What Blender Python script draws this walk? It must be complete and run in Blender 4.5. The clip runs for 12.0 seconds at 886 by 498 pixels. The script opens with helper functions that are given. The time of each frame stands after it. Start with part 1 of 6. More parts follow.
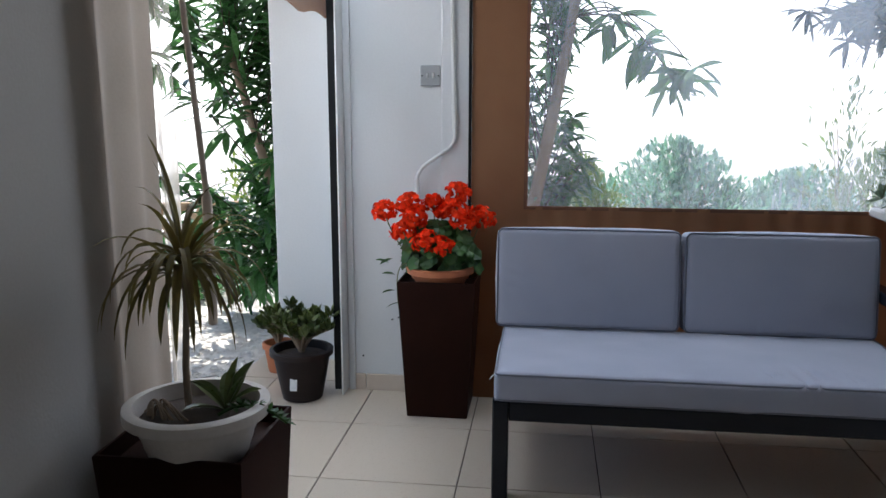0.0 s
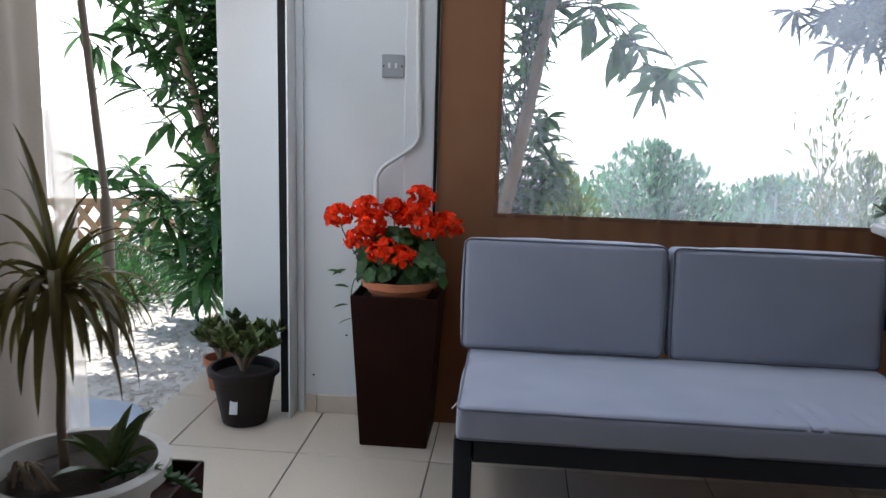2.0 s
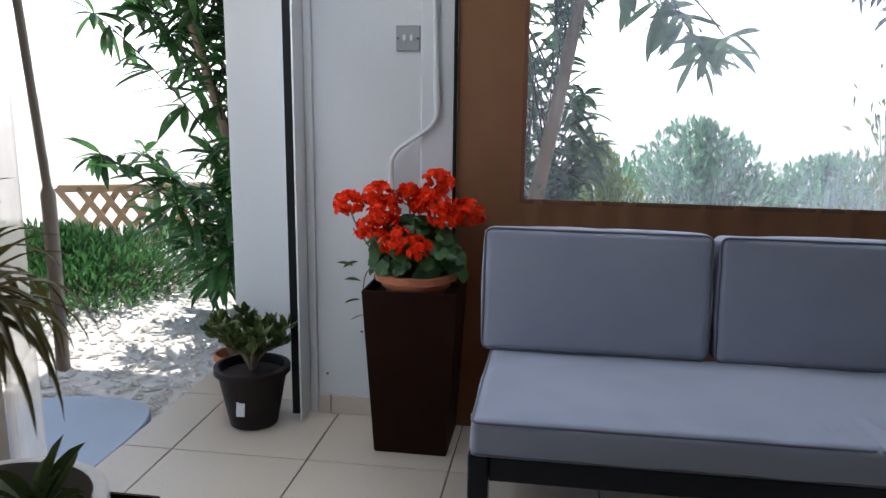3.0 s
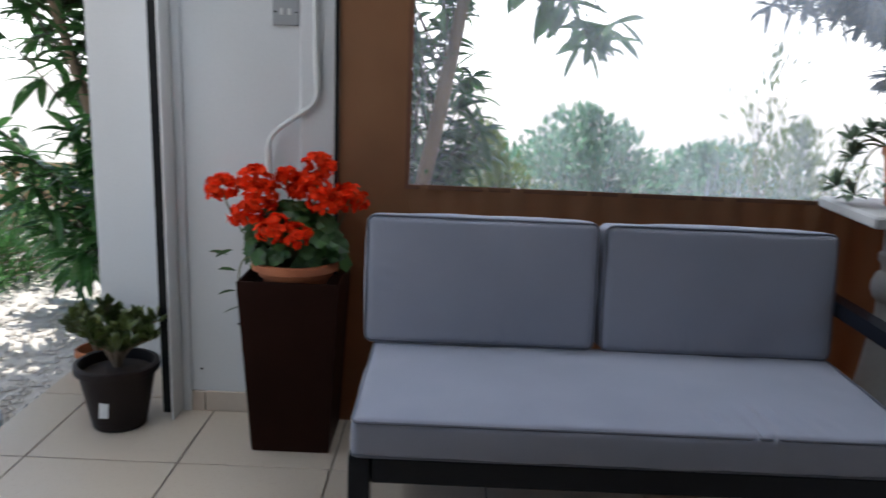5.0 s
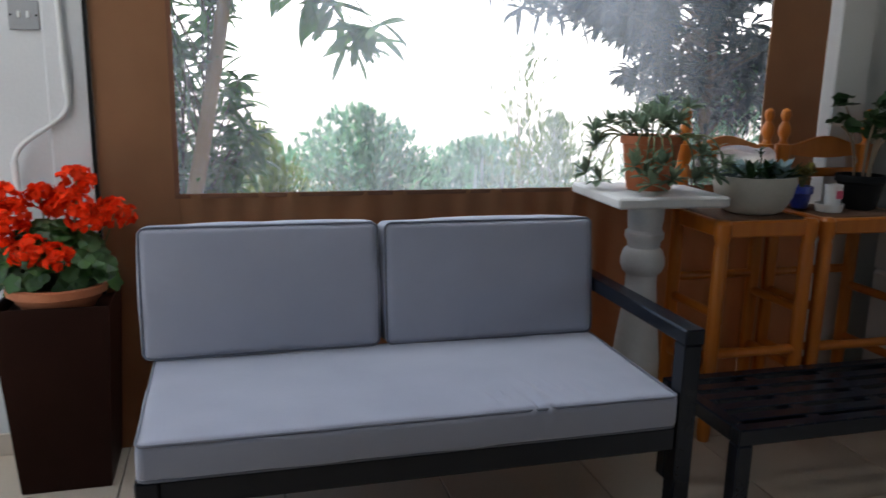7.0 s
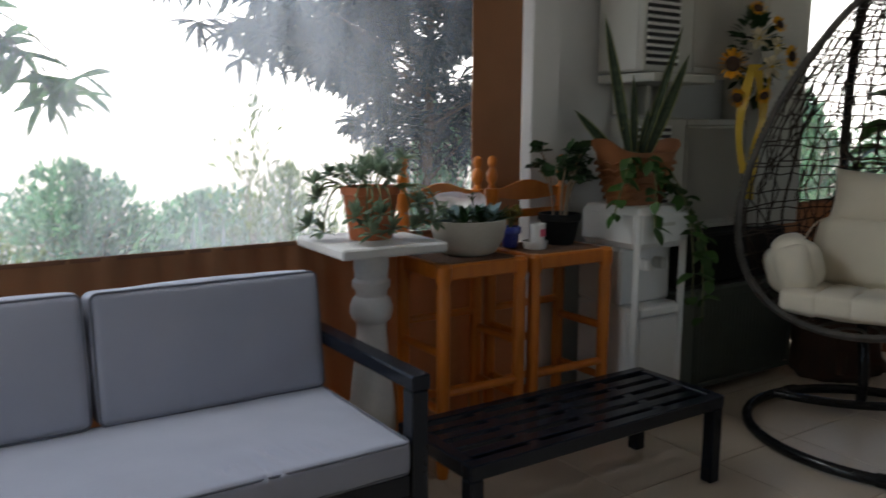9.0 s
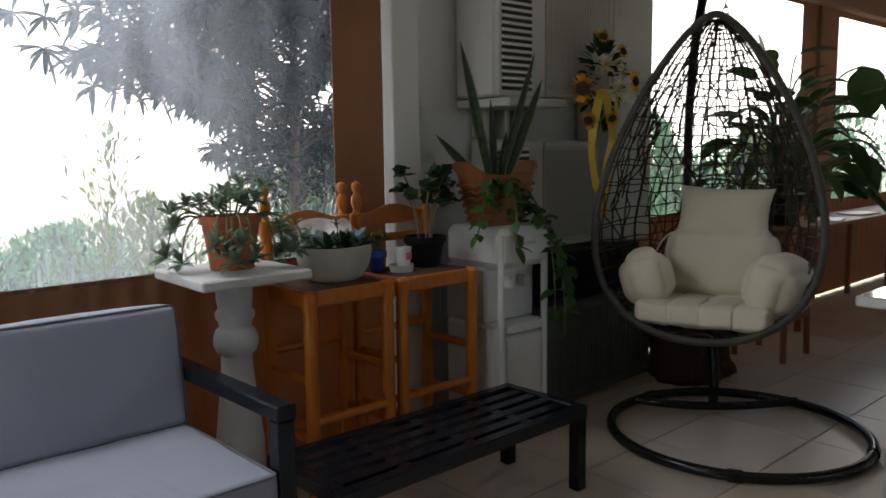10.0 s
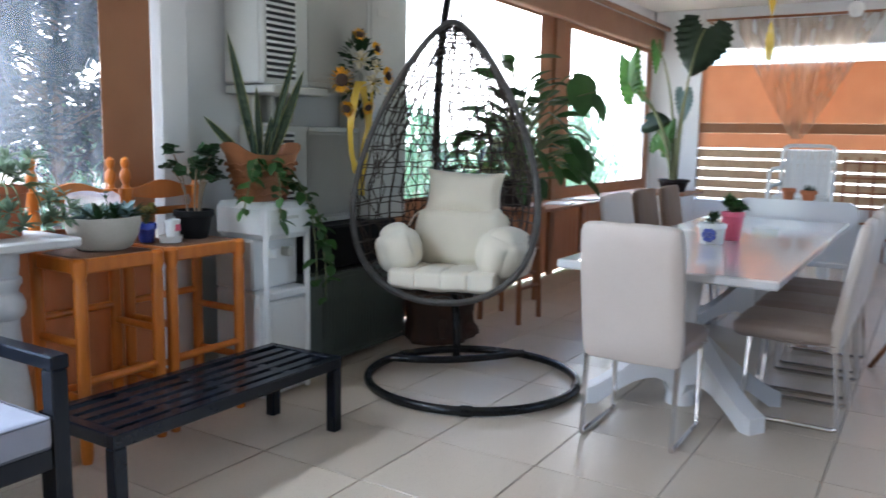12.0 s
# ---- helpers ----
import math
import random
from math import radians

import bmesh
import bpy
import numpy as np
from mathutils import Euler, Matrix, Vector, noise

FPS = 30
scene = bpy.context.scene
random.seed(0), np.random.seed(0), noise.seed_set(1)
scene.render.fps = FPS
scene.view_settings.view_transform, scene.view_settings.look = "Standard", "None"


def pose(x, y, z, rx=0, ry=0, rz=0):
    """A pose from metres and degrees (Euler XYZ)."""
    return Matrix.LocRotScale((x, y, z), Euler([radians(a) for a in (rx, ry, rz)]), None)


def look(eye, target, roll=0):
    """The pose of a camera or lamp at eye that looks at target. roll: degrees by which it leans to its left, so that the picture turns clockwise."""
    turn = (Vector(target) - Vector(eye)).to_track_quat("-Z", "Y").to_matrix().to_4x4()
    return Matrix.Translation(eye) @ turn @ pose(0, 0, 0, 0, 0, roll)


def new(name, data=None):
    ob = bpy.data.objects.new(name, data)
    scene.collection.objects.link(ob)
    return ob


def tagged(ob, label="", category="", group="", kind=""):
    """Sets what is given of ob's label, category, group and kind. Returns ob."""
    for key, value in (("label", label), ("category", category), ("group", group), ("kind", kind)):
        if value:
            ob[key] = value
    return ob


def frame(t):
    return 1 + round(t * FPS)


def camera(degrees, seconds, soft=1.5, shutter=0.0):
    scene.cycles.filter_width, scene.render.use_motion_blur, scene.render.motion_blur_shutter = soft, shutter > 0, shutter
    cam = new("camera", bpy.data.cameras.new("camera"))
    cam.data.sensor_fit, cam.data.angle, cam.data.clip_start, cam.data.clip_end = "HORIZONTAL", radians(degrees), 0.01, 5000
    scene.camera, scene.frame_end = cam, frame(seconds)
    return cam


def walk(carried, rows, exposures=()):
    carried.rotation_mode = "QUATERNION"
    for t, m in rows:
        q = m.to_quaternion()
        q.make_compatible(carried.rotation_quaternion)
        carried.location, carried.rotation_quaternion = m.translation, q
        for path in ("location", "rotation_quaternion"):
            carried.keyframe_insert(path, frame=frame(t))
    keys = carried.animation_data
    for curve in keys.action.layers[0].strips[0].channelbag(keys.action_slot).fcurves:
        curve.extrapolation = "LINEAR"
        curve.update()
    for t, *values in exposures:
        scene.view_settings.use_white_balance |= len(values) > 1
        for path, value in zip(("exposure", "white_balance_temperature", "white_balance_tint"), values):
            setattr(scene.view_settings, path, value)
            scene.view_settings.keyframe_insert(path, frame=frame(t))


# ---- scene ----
cam = camera(58.3, 12.0, 1.5, 0.5)
METRES, EYE, TILT, LEAN, TURN = 1.5, 1.325, 0.0, 0.0, 7.4
ROWS = [
    (0.0, 0.0, 0.0, 0.0, 0.02, -10.35, -0.08),
    (0.5, 0.0071, 0.0041, -0.005, -0.52, -10.1, 0.27),
    (1.0, 0.0172, 0.0298, -0.0118, -1.71, -10.17, -0.3),
    (1.5, 0.0295, 0.1115, -0.011, -2.1, -10.34, -1.08),
    (2.0, 0.0238, 0.2327, -0.0088, -1.92, -10.47, -1.54),
    (2.5, 0.061, 0.3351, -0.0202, 1.11, -11.12, -0.72),
    (4.5, 0.1044, 0.4877, -0.025, -0.52, -12.88, -2.04),
    (5.0, 0.1049, 0.4834, -0.0256, -6.53, -12.9, -2.23),
    (5.5, 0.1039, 0.4774, -0.0263, -11.15, -13.04, -1.96),
    (6.0, 0.1031, 0.4707, -0.0272, -14.68, -13.11, -1.84),
    (6.5, 0.1042, 0.4644, -0.0254, -18.53, -12.8, -1.48),
    (8.5, 0.1464, 0.465, -0.0088, -35.8, -10.08, -0.7),
    (9.0, 0.1619, 0.4575, -0.0026, -41.06, -8.92, -0.3),
    (9.5, 0.1789, 0.4496, 0.0039, -46.38, -7.95, 0.37),
    (10.0, 0.1768, 0.4278, 0.0002, -50.07, -7.24, 0.72),
    (10.5, 0.1699, 0.378, 0.0005, -50.91, -6.88, 1.17),
    (11.0, 0.1331, 0.2802, -0.0078, -52.68, -7.33, 0.72),
    (11.5, 0.0778, 0.2196, -0.0127, -58.87, -8.05, -0.31),
    (12.0, -0.0325, 0.2129, -0.0132, -65.53, -7.98, -1.1),
]
EXPO = [(0.0, 0.64, 6250, 10), (2.5, 0.50, 6250, 10), (4.5, 0.28, 6300, 10), (5.5, 0.38, 6500, 10), (6.5, 0.70, 6650, 9), (8.5, 0.60, 6900, 9), (10.5, 0.58, 7150, 9), (11.0, 0.86, 6850, 10), (11.5, 1.36, 6500, 9), (12.0, 2.22, 5950, 9)]
walk(cam, [(t, pose(0, 0, EYE, TILT, LEAN, TURN) @ pose(METRES * x, METRES * y, METRES * z, 90 + pitch, roll, yaw)) for t, x, y, z, yaw, pitch, roll in ROWS], EXPO)

# ---- world and sun ----
SUN_EL, SUN_AZ = 62.0, -45.0  # height and bearing (from +y towards +x), degrees
world = bpy.data.worlds.new("world")
scene.world = world
world.use_nodes = True
wn = world.node_tree
sky = wn.nodes.new("ShaderNodeTexSky")
sky.sky_type, sky.sun_disc = "NISHITA", False
sky.sun_elevation, sky.sun_rotation = radians(SUN_EL), radians(SUN_AZ)
sky.dust_density = 0.6
wn.nodes["Background"].inputs["Strength"].default_value = 0.15
wn.links.new(sky.outputs["Color"], wn.nodes["Background"].inputs["Color"])
sun = new("sun", bpy.data.lights.new("sun", "SUN"))
sun.data.energy, sun.data.angle, sun.data.color = 5.0, radians(0.5), (1.0, 0.95, 0.87)
sd = Vector((math.sin(radians(SUN_AZ)) * math.cos(radians(SUN_EL)), math.cos(radians(SUN_AZ)) * math.cos(radians(SUN_EL)), math.sin(radians(SUN_EL))))
sun.matrix_world = look(sd * 30, (0, 0, 0))
# added lamps: sky light high in the two nearest openings, invented fill from south
for nm, eye, aim, w, h, watt in (("window_skylight", (0.85, 3.44, 2.22), (0.75, 2.2, 1.1), 1.7, 0.42, 12.0), ("garden_skylight", (-0.985, 2.62, 2.10), (-0.25, 2.65, 0.6), 1.45, 0.46, 15.0), ("south_fill", (4.6, -2.56, 1.87), (2.6, 3.0, 0.9), 3.1, 0.95, 4.0)):
    la = new(nm, bpy.data.lights.new(nm, "AREA"))
    la.data.shape, la.data.size, la.data.size_y, la.data.energy, la.data.color = "RECTANGLE", w, h, watt, (0.80, 0.89, 1.0)
    la.matrix_world = look(eye, aim)


# ---- materials ----
def mat(name, col, rough=0.6, col2=None, scale=6.0, fine=60.0, amount=0.5, bump=0.15, metal=0.0, trans=0.0, rand=0.0, stretch=(1, 1, 1), coat=0.0, sheen=0.0, spec=0.5):
    """Two scales of noise between two colours, roughness variation, fine relief."""
    m = bpy.data.materials.new(name)
    m.use_nodes = True
    nt = m.node_tree
    b = nt.nodes["Principled BSDF"]
    N = lambda t: nt.nodes.new("ShaderNode" + t)
    tc, mp = N("TexCoord"), N("Mapping")
    mp.inputs["Scale"].default_value = stretch
    nt.links.new(tc.outputs["Object"], mp.inputs["Vector"])
    big, small = N("TexNoise"), N("TexNoise")
    big.inputs["Scale"].default_value, small.inputs["Scale"].default_value = scale, fine
    big.inputs["Detail"].default_value = small.inputs["Detail"].default_value = 4
    for n in (big, small):
        nt.links.new(mp.outputs["Vector"], n.inputs["Vector"])
    add = N("Math")
    add.operation = "MULTIPLY_ADD"
    add.inputs[1].default_value = 0.35
    nt.links.new(small.outputs["Fac"], add.inputs[0])
    nt.links.new(big.outputs["Fac"], add.inputs[2])
    ramp = N("MapRange")
    ramp.inputs["From Min"].default_value, ramp.inputs["From Max"].default_value = 0.45, 0.9
    nt.links.new(add.outputs[0], ramp.inputs["Value"])
    mix = N("Mix")
    mix.data_type = "RGBA"
    c2 = col2 or tuple(c * (1 - 0.3 * amount) for c in col)
    mix.inputs["A"].default_value, mix.inputs["B"].default_value = (*col, 1), (*c2, 1)
    nt.links.new(ramp.outputs["Result"], mix.inputs["Factor"])
    colour = mix.outputs["Result"]
    if rand:
        oi, hs, mr = N("ObjectInfo"), N("HueSaturation"), N("MapRange")
        mr.inputs["To Min"].default_value, mr.inputs["To Max"].default_value = 1 - rand, 1 + rand
        src = oi.outputs["Random"]
        if trans:
            src = N("NewGeometry").outputs["Random Per Island"]
        nt.links.new(src, mr.inputs["Value"])
        nt.links.new(mr.outputs["Result"], hs.inputs["Value"])
        nt.links.new(colour, hs.inputs["Color"])
        colour = hs.outputs["Color"]
    nt.links.new(colour, b.inputs["Base Color"])
    rr = N("MapRange")
    rr.inputs["To Min"].default_value, rr.inputs["To Max"].default_value = max(0.03, rough - 0.1), min(1, rough + 0.1)
    nt.links.new(small.outputs["Fac"], rr.inputs["Value"])
    nt.links.new(rr.outputs["Result"], b.inputs["Roughness"])
    b.inputs["Metallic"].default_value = metal
    b.inputs["Specular IOR Level"].default_value = spec
    b.inputs["Coat Weight"].default_value = coat
    b.inputs["Sheen Weight"].default_value = sheen
    if bump:
        bp = N("Bump")
        bp.inputs["Strength"].default_value, bp.inputs["Distance"].default_value = bump, 0.004
        nt.links.new(small.outputs["Fac"], bp.inputs["Height"])
        nt.links.new(bp.outputs["Normal"], b.inputs["Normal"])
    if trans:
        tl, ms = N("BsdfTranslucent"), N("MixShader")
        ms.inputs[0].default_value = trans
        nt.links.new(colour, tl.inputs["Color"])
        nt.links.new(b.outputs[0], ms.inputs[1])
        nt.links.new(tl.outputs[0], ms.inputs[2])
        nt.links.new(ms.outputs[0], nt.nodes["Material Output"].inputs["Surface"])
    return m


def weave(name, col, col2, rough, pitch, trans=0.0):
    """Woven cloth: two crossed waves as relief over mottled colour."""
    m = mat(name, col, rough, col2, scale=3.0, fine=400.0, bump=0, trans=trans, sheen=0.3)
    nt = m.node_tree
    tc = nt.nodes.new("ShaderNodeTexCoord")
    outs = []
    for axis in ("X", "Z"):
        w = nt.nodes.new("ShaderNodeTexWave")
        w.bands_direction = axis
        w.inputs["Scale"].default_value = pitch
        w.inputs["Distortion"].default_value = 0.4
        nt.links.new(tc.outputs["Object"], w.inputs["Vector"])
        outs.append(w.outputs["Fac"])
    ad = nt.nodes.new("ShaderNodeMath")
    nt.links.new(outs[0], ad.inputs[0])
    nt.links.new(outs[1], ad.inputs[1])
    bp = nt.nodes.new("ShaderNodeBump")
    bp.inputs["Strength"].default_value, bp.inputs["Distance"].default_value = 0.15, 0.002
    nt.links.new(ad.outputs[0], bp.inputs["Height"])
    nt.links.new(bp.outputs["Normal"], nt.nodes["Principled BSDF"].inputs["Normal"])
    return m


def film(name, haze, tint=(1, 1, 1), veil=(0.9, 0.92, 0.95), fade=None):
    """Clear sheet with a dusty, streaked haze that scatters daylight."""
    m = bpy.data.materials.new(name)
    m.use_nodes = True
    nt = m.node_tree
    nt.nodes.remove(nt.nodes["Principled BSDF"])
    N = lambda t: nt.nodes.new("ShaderNode" + t)
    tr, tl, gl, mx, mg = N("BsdfTransparent"), N("BsdfTranslucent"), N("BsdfGlossy"), N("MixShader"), N("MixShader")
    tr.inputs["Color"].default_value = (*tint, 1)
    tl.inputs["Color"].default_value = (*veil, 1)
    gl.inputs["Roughness"].default_value = 0.05
    tc, mp, no, mr = N("TexCoord"), N("Mapping"), N("TexNoise"), N("MapRange")
    mp.inputs["Scale"].default_value = (3.0, 3.0, 0.8)
    no.inputs["Scale"].default_value, no.inputs["Detail"].default_value = 2.2, 8
    mr.inputs["From Min"].default_value, mr.inputs["From Max"].default_value = 0.3, 0.75
    mr.inputs["To Min"].default_value, mr.inputs["To Max"].default_value = haze * 0.4, haze * 1.6
    nt.links.new(tc.outputs["Object"], mp.inputs["Vector"])
    nt.links.new(mp.outputs["Vector"], no.inputs["Vector"])
    nt.links.new(no.outputs["Fac"], mr.inputs["Value"])
    out = mr.outputs["Result"]
    if fade:  # dusty veil thickened mid-sheet to paint in sun glare, thin at its ends
        sx = N("SeparateXYZ")
        nt.links.new(tc.outputs["Object"], sx.inputs[0])
        for x0, x1, y0, y1 in fade:
            fr, mu = N("MapRange"), N("Math")
            fr.interpolation_type = "SMOOTHSTEP"
            fr.inputs["From Min"].default_value, fr.inputs["From Max"].default_value = x0, x1
            fr.inputs["To Min"].default_value, fr.inputs["To Max"].default_value = y0, y1
            mu.operation = "MULTIPLY"
            nt.links.new(sx.outputs["X"], fr.inputs["Value"])
            nt.links.new(fr.outputs["Result"], mu.inputs[0])
            nt.links.new(out, mu.inputs[1])
            out = mu.outputs[0]
        # fine rain streaks down the sheet
        ms, st, sr, ad = N("Mapping"), N("TexNoise"), N("MapRange"), N("Math")
        ms.inputs["Scale"].default_value = (40.0, 1.0, 1.6)
        ms.inputs["Rotation"].default_value = (0, radians(14), 0)
        st.inputs["Scale"].default_value, st.inputs["Detail"].default_value = 1.0, 3
        sr.inputs["From Min"].default_value, sr.inputs["From Max"].default_value = 0.60, 0.78
        sr.inputs["To Max"].default_value = 0.10
        ad.operation = "ADD"
        nt.links.new(tc.outputs["Object"], ms.inputs["Vector"])
        nt.links.new(ms.outputs["Vector"], st.inputs["Vector"])
        nt.links.new(st.outputs["Fac"], sr.inputs["Value"])
        nt.links.new(sr.outputs["Result"], ad.inputs[0])
        nt.links.new(out, ad.inputs[1])
        out = ad.outputs[0]
    nt.links.new(out, mx.inputs[0])
    nt.links.new(tr.outputs[0], mx.inputs[1])
    nt.links.new(tl.outputs[0], mx.inputs[2])
    lw = N("LayerWeight")
    lw.inputs["Blend"].default_value = 0.15
    cap = N("MapRange")
    cap.inputs["To Max"].default_value = 0.10
    nt.links.new(lw.outputs["Fresnel"], cap.inputs["Value"])
    nt.links.new(cap.outputs["Result"], mg.inputs[0])
    nt.links.new(mx.outputs[0], mg.inputs[1])
    nt.links.new(gl.outputs[0], mg.inputs[2])
    nt.links.new(mg.outputs[0], nt.nodes["Material Output"].inputs["Surface"])
    return m


M = {}
M["plaster"] = mat("white_plaster", (0.66, 0.67, 0.68), 0.75, (0.60, 0.61, 0.62), 1.6, 90, bump=0.25)
# off-white paint greyed down to hold the shade of the dim side
M["greywall"] = mat("shaded_off_white_wall", (0.36, 0.34, 0.32), 0.8, (0.33, 0.31, 0.29), 1.2, 120, bump=0.2)
M["ceil"] = mat("ceiling_paint", (0.68, 0.66, 0.62), 0.8, (0.62, 0.60, 0.565), 1.0, 80, bump=0.1)
M["tile"] = mat("beige_ceramic", (0.525, 0.445, 0.355), 0.30, (0.505, 0.425, 0.338), 0.9, 160, bump=0.0, rand=0.05)
M["grout"] = mat("brown_grout", (0.16, 0.13, 0.10), 0.9, (0.11, 0.09, 0.07), 6, 120)
M["skirt"] = mat("skirting_tile", (0.56, 0.47, 0.39), 0.35, (0.48, 0.40, 0.33), 4, 50, bump=0.05, rand=0.05)
M["fabric"] = weave("brown_screen_cloth", (0.35, 0.175, 0.085), (0.275, 0.13, 0.06), 0.8, 220, trans=0.3)
M["hem"] = weave("dark_hem_cloth", (0.20, 0.085, 0.04), (0.15, 0.06, 0.03), 0.8, 220)
M["orange"] = weave("tan_screen_cloth", (0.66, 0.38, 0.23), (0.59, 0.33, 0.195), 0.8, 200, trans=0.55)
# bluish veil, its fade shaped like the glare on the pane
M["pvc"] = film("clear_pvc", 0.21, (1, 1, 1), (0.80, 0.88, 1.0), fade=((0.10, 0.75, 0.34, 1.0), (1.25, 1.95, 1.0, 0.26)))
M["pvc2"] = film("clear_pvc_far", 0.05)
M["net"] = film("cream_net", 0.75, (1, 1, 1), (0.62, 0.56, 0.49))
M["sheer"] = film("cream_sheer", 0.55, (1, 1, 1), (0.60, 0.50, 0.40))
M["bag"] = film("plastic_sheet", 0.5)
M["curtain"] = mat("cream_curtain", (0.58, 0.50, 0.43), 0.9, (0.50, 0.43, 0.36), 5, 150, bump=0.1, trans=0.15)
M["alu"] = mat("white_aluminium", (0.70, 0.70, 0.69), 0.4, (0.62, 0.62, 0.61), 3, 80, bump=0.03)
M["black"] = mat("black_rubber", (0.006, 0.006, 0.007), 0.6, (0.01, 0.01, 0.01), 8, 90, spec=0.15)
M["sofa"] = weave("grey_canvas", (0.34, 0.355, 0.43), (0.30, 0.315, 0.385), 0.9, 500)
M["piping"] = weave("grey_piping", (0.15, 0.155, 0.19), (0.12, 0.125, 0.155), 0.9, 600)
M["frame"] = mat("anthracite_paint", (0.006, 0.0075, 0.012), 0.20, (0.009, 0.011, 0.017), 4, 120, bump=0.02, spec=0.30)
M["planter"] = mat("dark_brown_plastic", (0.016, 0.005, 0.003), 0.5, (0.024, 0.008, 0.005), 5, 200, bump=0.2, spec=0.07)
M["brownpot"] = mat("brown_flowerpot", (0.022, 0.014, 0.012), 0.5, (0.016, 0.010, 0.009), 6, 150, spec=0.2)
M["terra"] = mat("terracotta", (0.50, 0.17, 0.07), 0.7, (0.40, 0.12, 0.05), 9, 120, bump=0.2)
M["terra2"] = mat("terracotta_plastic", (0.50, 0.145, 0.055), 0.5, (0.40, 0.11, 0.04), 9, 120, bump=0.1)
M["basketpot"] = mat("woven_brown_plastic", (0.30, 0.115, 0.042), 0.55, (0.22, 0.08, 0.03), 9, 120, bump=0.3)
M["potwhite"] = mat("white_plastic_pot", (0.54, 0.50, 0.46), 0.45, (0.45, 0.41, 0.37), 5, 80, bump=0.05)
M["bowl"] = mat("stone_grey_bowl", (0.46, 0.44, 0.39), 0.55, (0.38, 0.36, 0.31), 6, 100)
M["soil"] = mat("potting_soil", (0.035, 0.024, 0.017), 0.95, (0.06, 0.04, 0.03), 30, 200, bump=0.8)
M["leaf"] = mat("green_leaf", (0.045, 0.12, 0.022), 0.45, (0.03, 0.08, 0.018), 9, 60, bump=0.1, trans=0.3, rand=0.35)
M["leafdark"] = mat("dark_leaf", (0.018, 0.05, 0.014), 0.4, (0.012, 0.034, 0.011), 9, 60, bump=0.1, trans=0.2, rand=0.3)
M["leafolive"] = mat("olive_leaf", (0.19, 0.165, 0.035), 0.5, (0.12, 0.075, 0.025), 8, 60, bump=0.1, trans=0.25, rand=0.35)
M["leafjade"] = mat("jade_leaf", (0.065, 0.105, 0.03), 0.3, (0.12, 0.14, 0.04), 20, 60, bump=0.05, rand=0.35, trans=0.12)
M["leafblue"] = mat("blue_grey_leaf", (0.16, 0.24, 0.24), 0.5, (0.11, 0.18, 0.18), 10, 60, bump=0.05, rand=0.3, trans=0.1)
M["leafole"] = mat("oleander_leaf", (0.065, 0.165, 0.05), 0.28, (0.045, 0.12, 0.036), 9, 60, bump=0.08, trans=0.48, rand=0.5)
M["leafbush"] = mat("bush_leaf", (0.17, 0.36, 0.20), 0.45, (0.12, 0.29, 0.18), 3, 60, bump=0.1, trans=0.55, rand=0.4)
M["leaflime"] = mat("lime_leaf", (0.17, 0.24, 0.04), 0.4, (0.12, 0.19, 0.035), 7, 60, bump=0.1, trans=0.45, rand=0.25)
# near-black blue-green carries the shade of the dense foliage
M["leaftree"] = mat("shaded_conifer_leaf", (0.014, 0.030, 0.034), 0.8, (0.009, 0.021, 0.025), 3, 60, bump=0.1, trans=0.05, rand=0.4, spec=0.08)
M["leafgrey"] = mat("grey_green_leaf", (0.20, 0.27, 0.18), 0.5, (0.14, 0.20, 0.13), 10, 60, bump=0.05, rand=0.3, trans=0.35)
# leaf green darkened to paint in a backlit silhouette
M["leafshade"] = mat("backlit_dark_leaf", (0.010, 0.024, 0.008), 0.5, (0.007, 0.017, 0.006), 9, 60, bump=0.1, trans=0.05, rand=0.3, spec=0.3)
M["leaflily"] = mat("lily_leaf", (0.030, 0.080, 0.016), 0.35, (0.020, 0.055, 0.012), 9, 60, bump=0.08, trans=0.30, rand=0.4)
M["alocasia"] = mat("alocasia_leaf", (0.07, 0.17, 0.035), 0.35, (0.05, 0.13, 0.03), 6, 60, bump=0.08, trans=0.45, rand=0.2)
M["snake"] = mat("sansevieria_leaf", (0.010, 0.024, 0.012), 0.45, (0.050, 0.070, 0.036), 18, 70, bump=0.08, stretch=(1, 1, 4), spec=0.15)
M["snakeedge"] = mat("sansevieria_edge", (0.36, 0.36, 0.14), 0.5, (0.3, 0.3, 0.1), 14, 70)
M["red"] = mat("geranium_red", (0.92, 0.06, 0.008), 0.7, (0.80, 0.035, 0.006), 30, 90, bump=0.05, trans=0.3, rand=0.3, spec=0.15)
M["yellow"] = mat("sunflower_yellow", (0.80, 0.42, 0.02), 0.6, (0.7, 0.32, 0.02), 20, 90, trans=0.15, rand=0.2)
M["gold"] = mat("gold_ribbon", (0.70, 0.50, 0.08), 0.25, (0.62, 0.42, 0.06), 8, 60, trans=0.15)
M["seed"] = mat("dark_seed_head", (0.035, 0.018, 0.01), 0.9, (0.06, 0.03, 0.015), 60, 200, bump=0.8)
M["creamflower"] = mat("cream_petals", (0.62, 0.56, 0.40), 0.7, (0.5, 0.45, 0.3), 20, 90, trans=0.2, rand=0.2)
M["bark"] = mat("pale_bark", (0.26, 0.19, 0.13), 0.85, (0.18, 0.13, 0.09), 12, 90, bump=0.6, stretch=(1, 1, 0.3))
M["darkbark"] = mat("dark_bark", (0.07, 0.05, 0.035), 0.9, (0.045, 0.03, 0.02), 12, 90, bump=0.6)
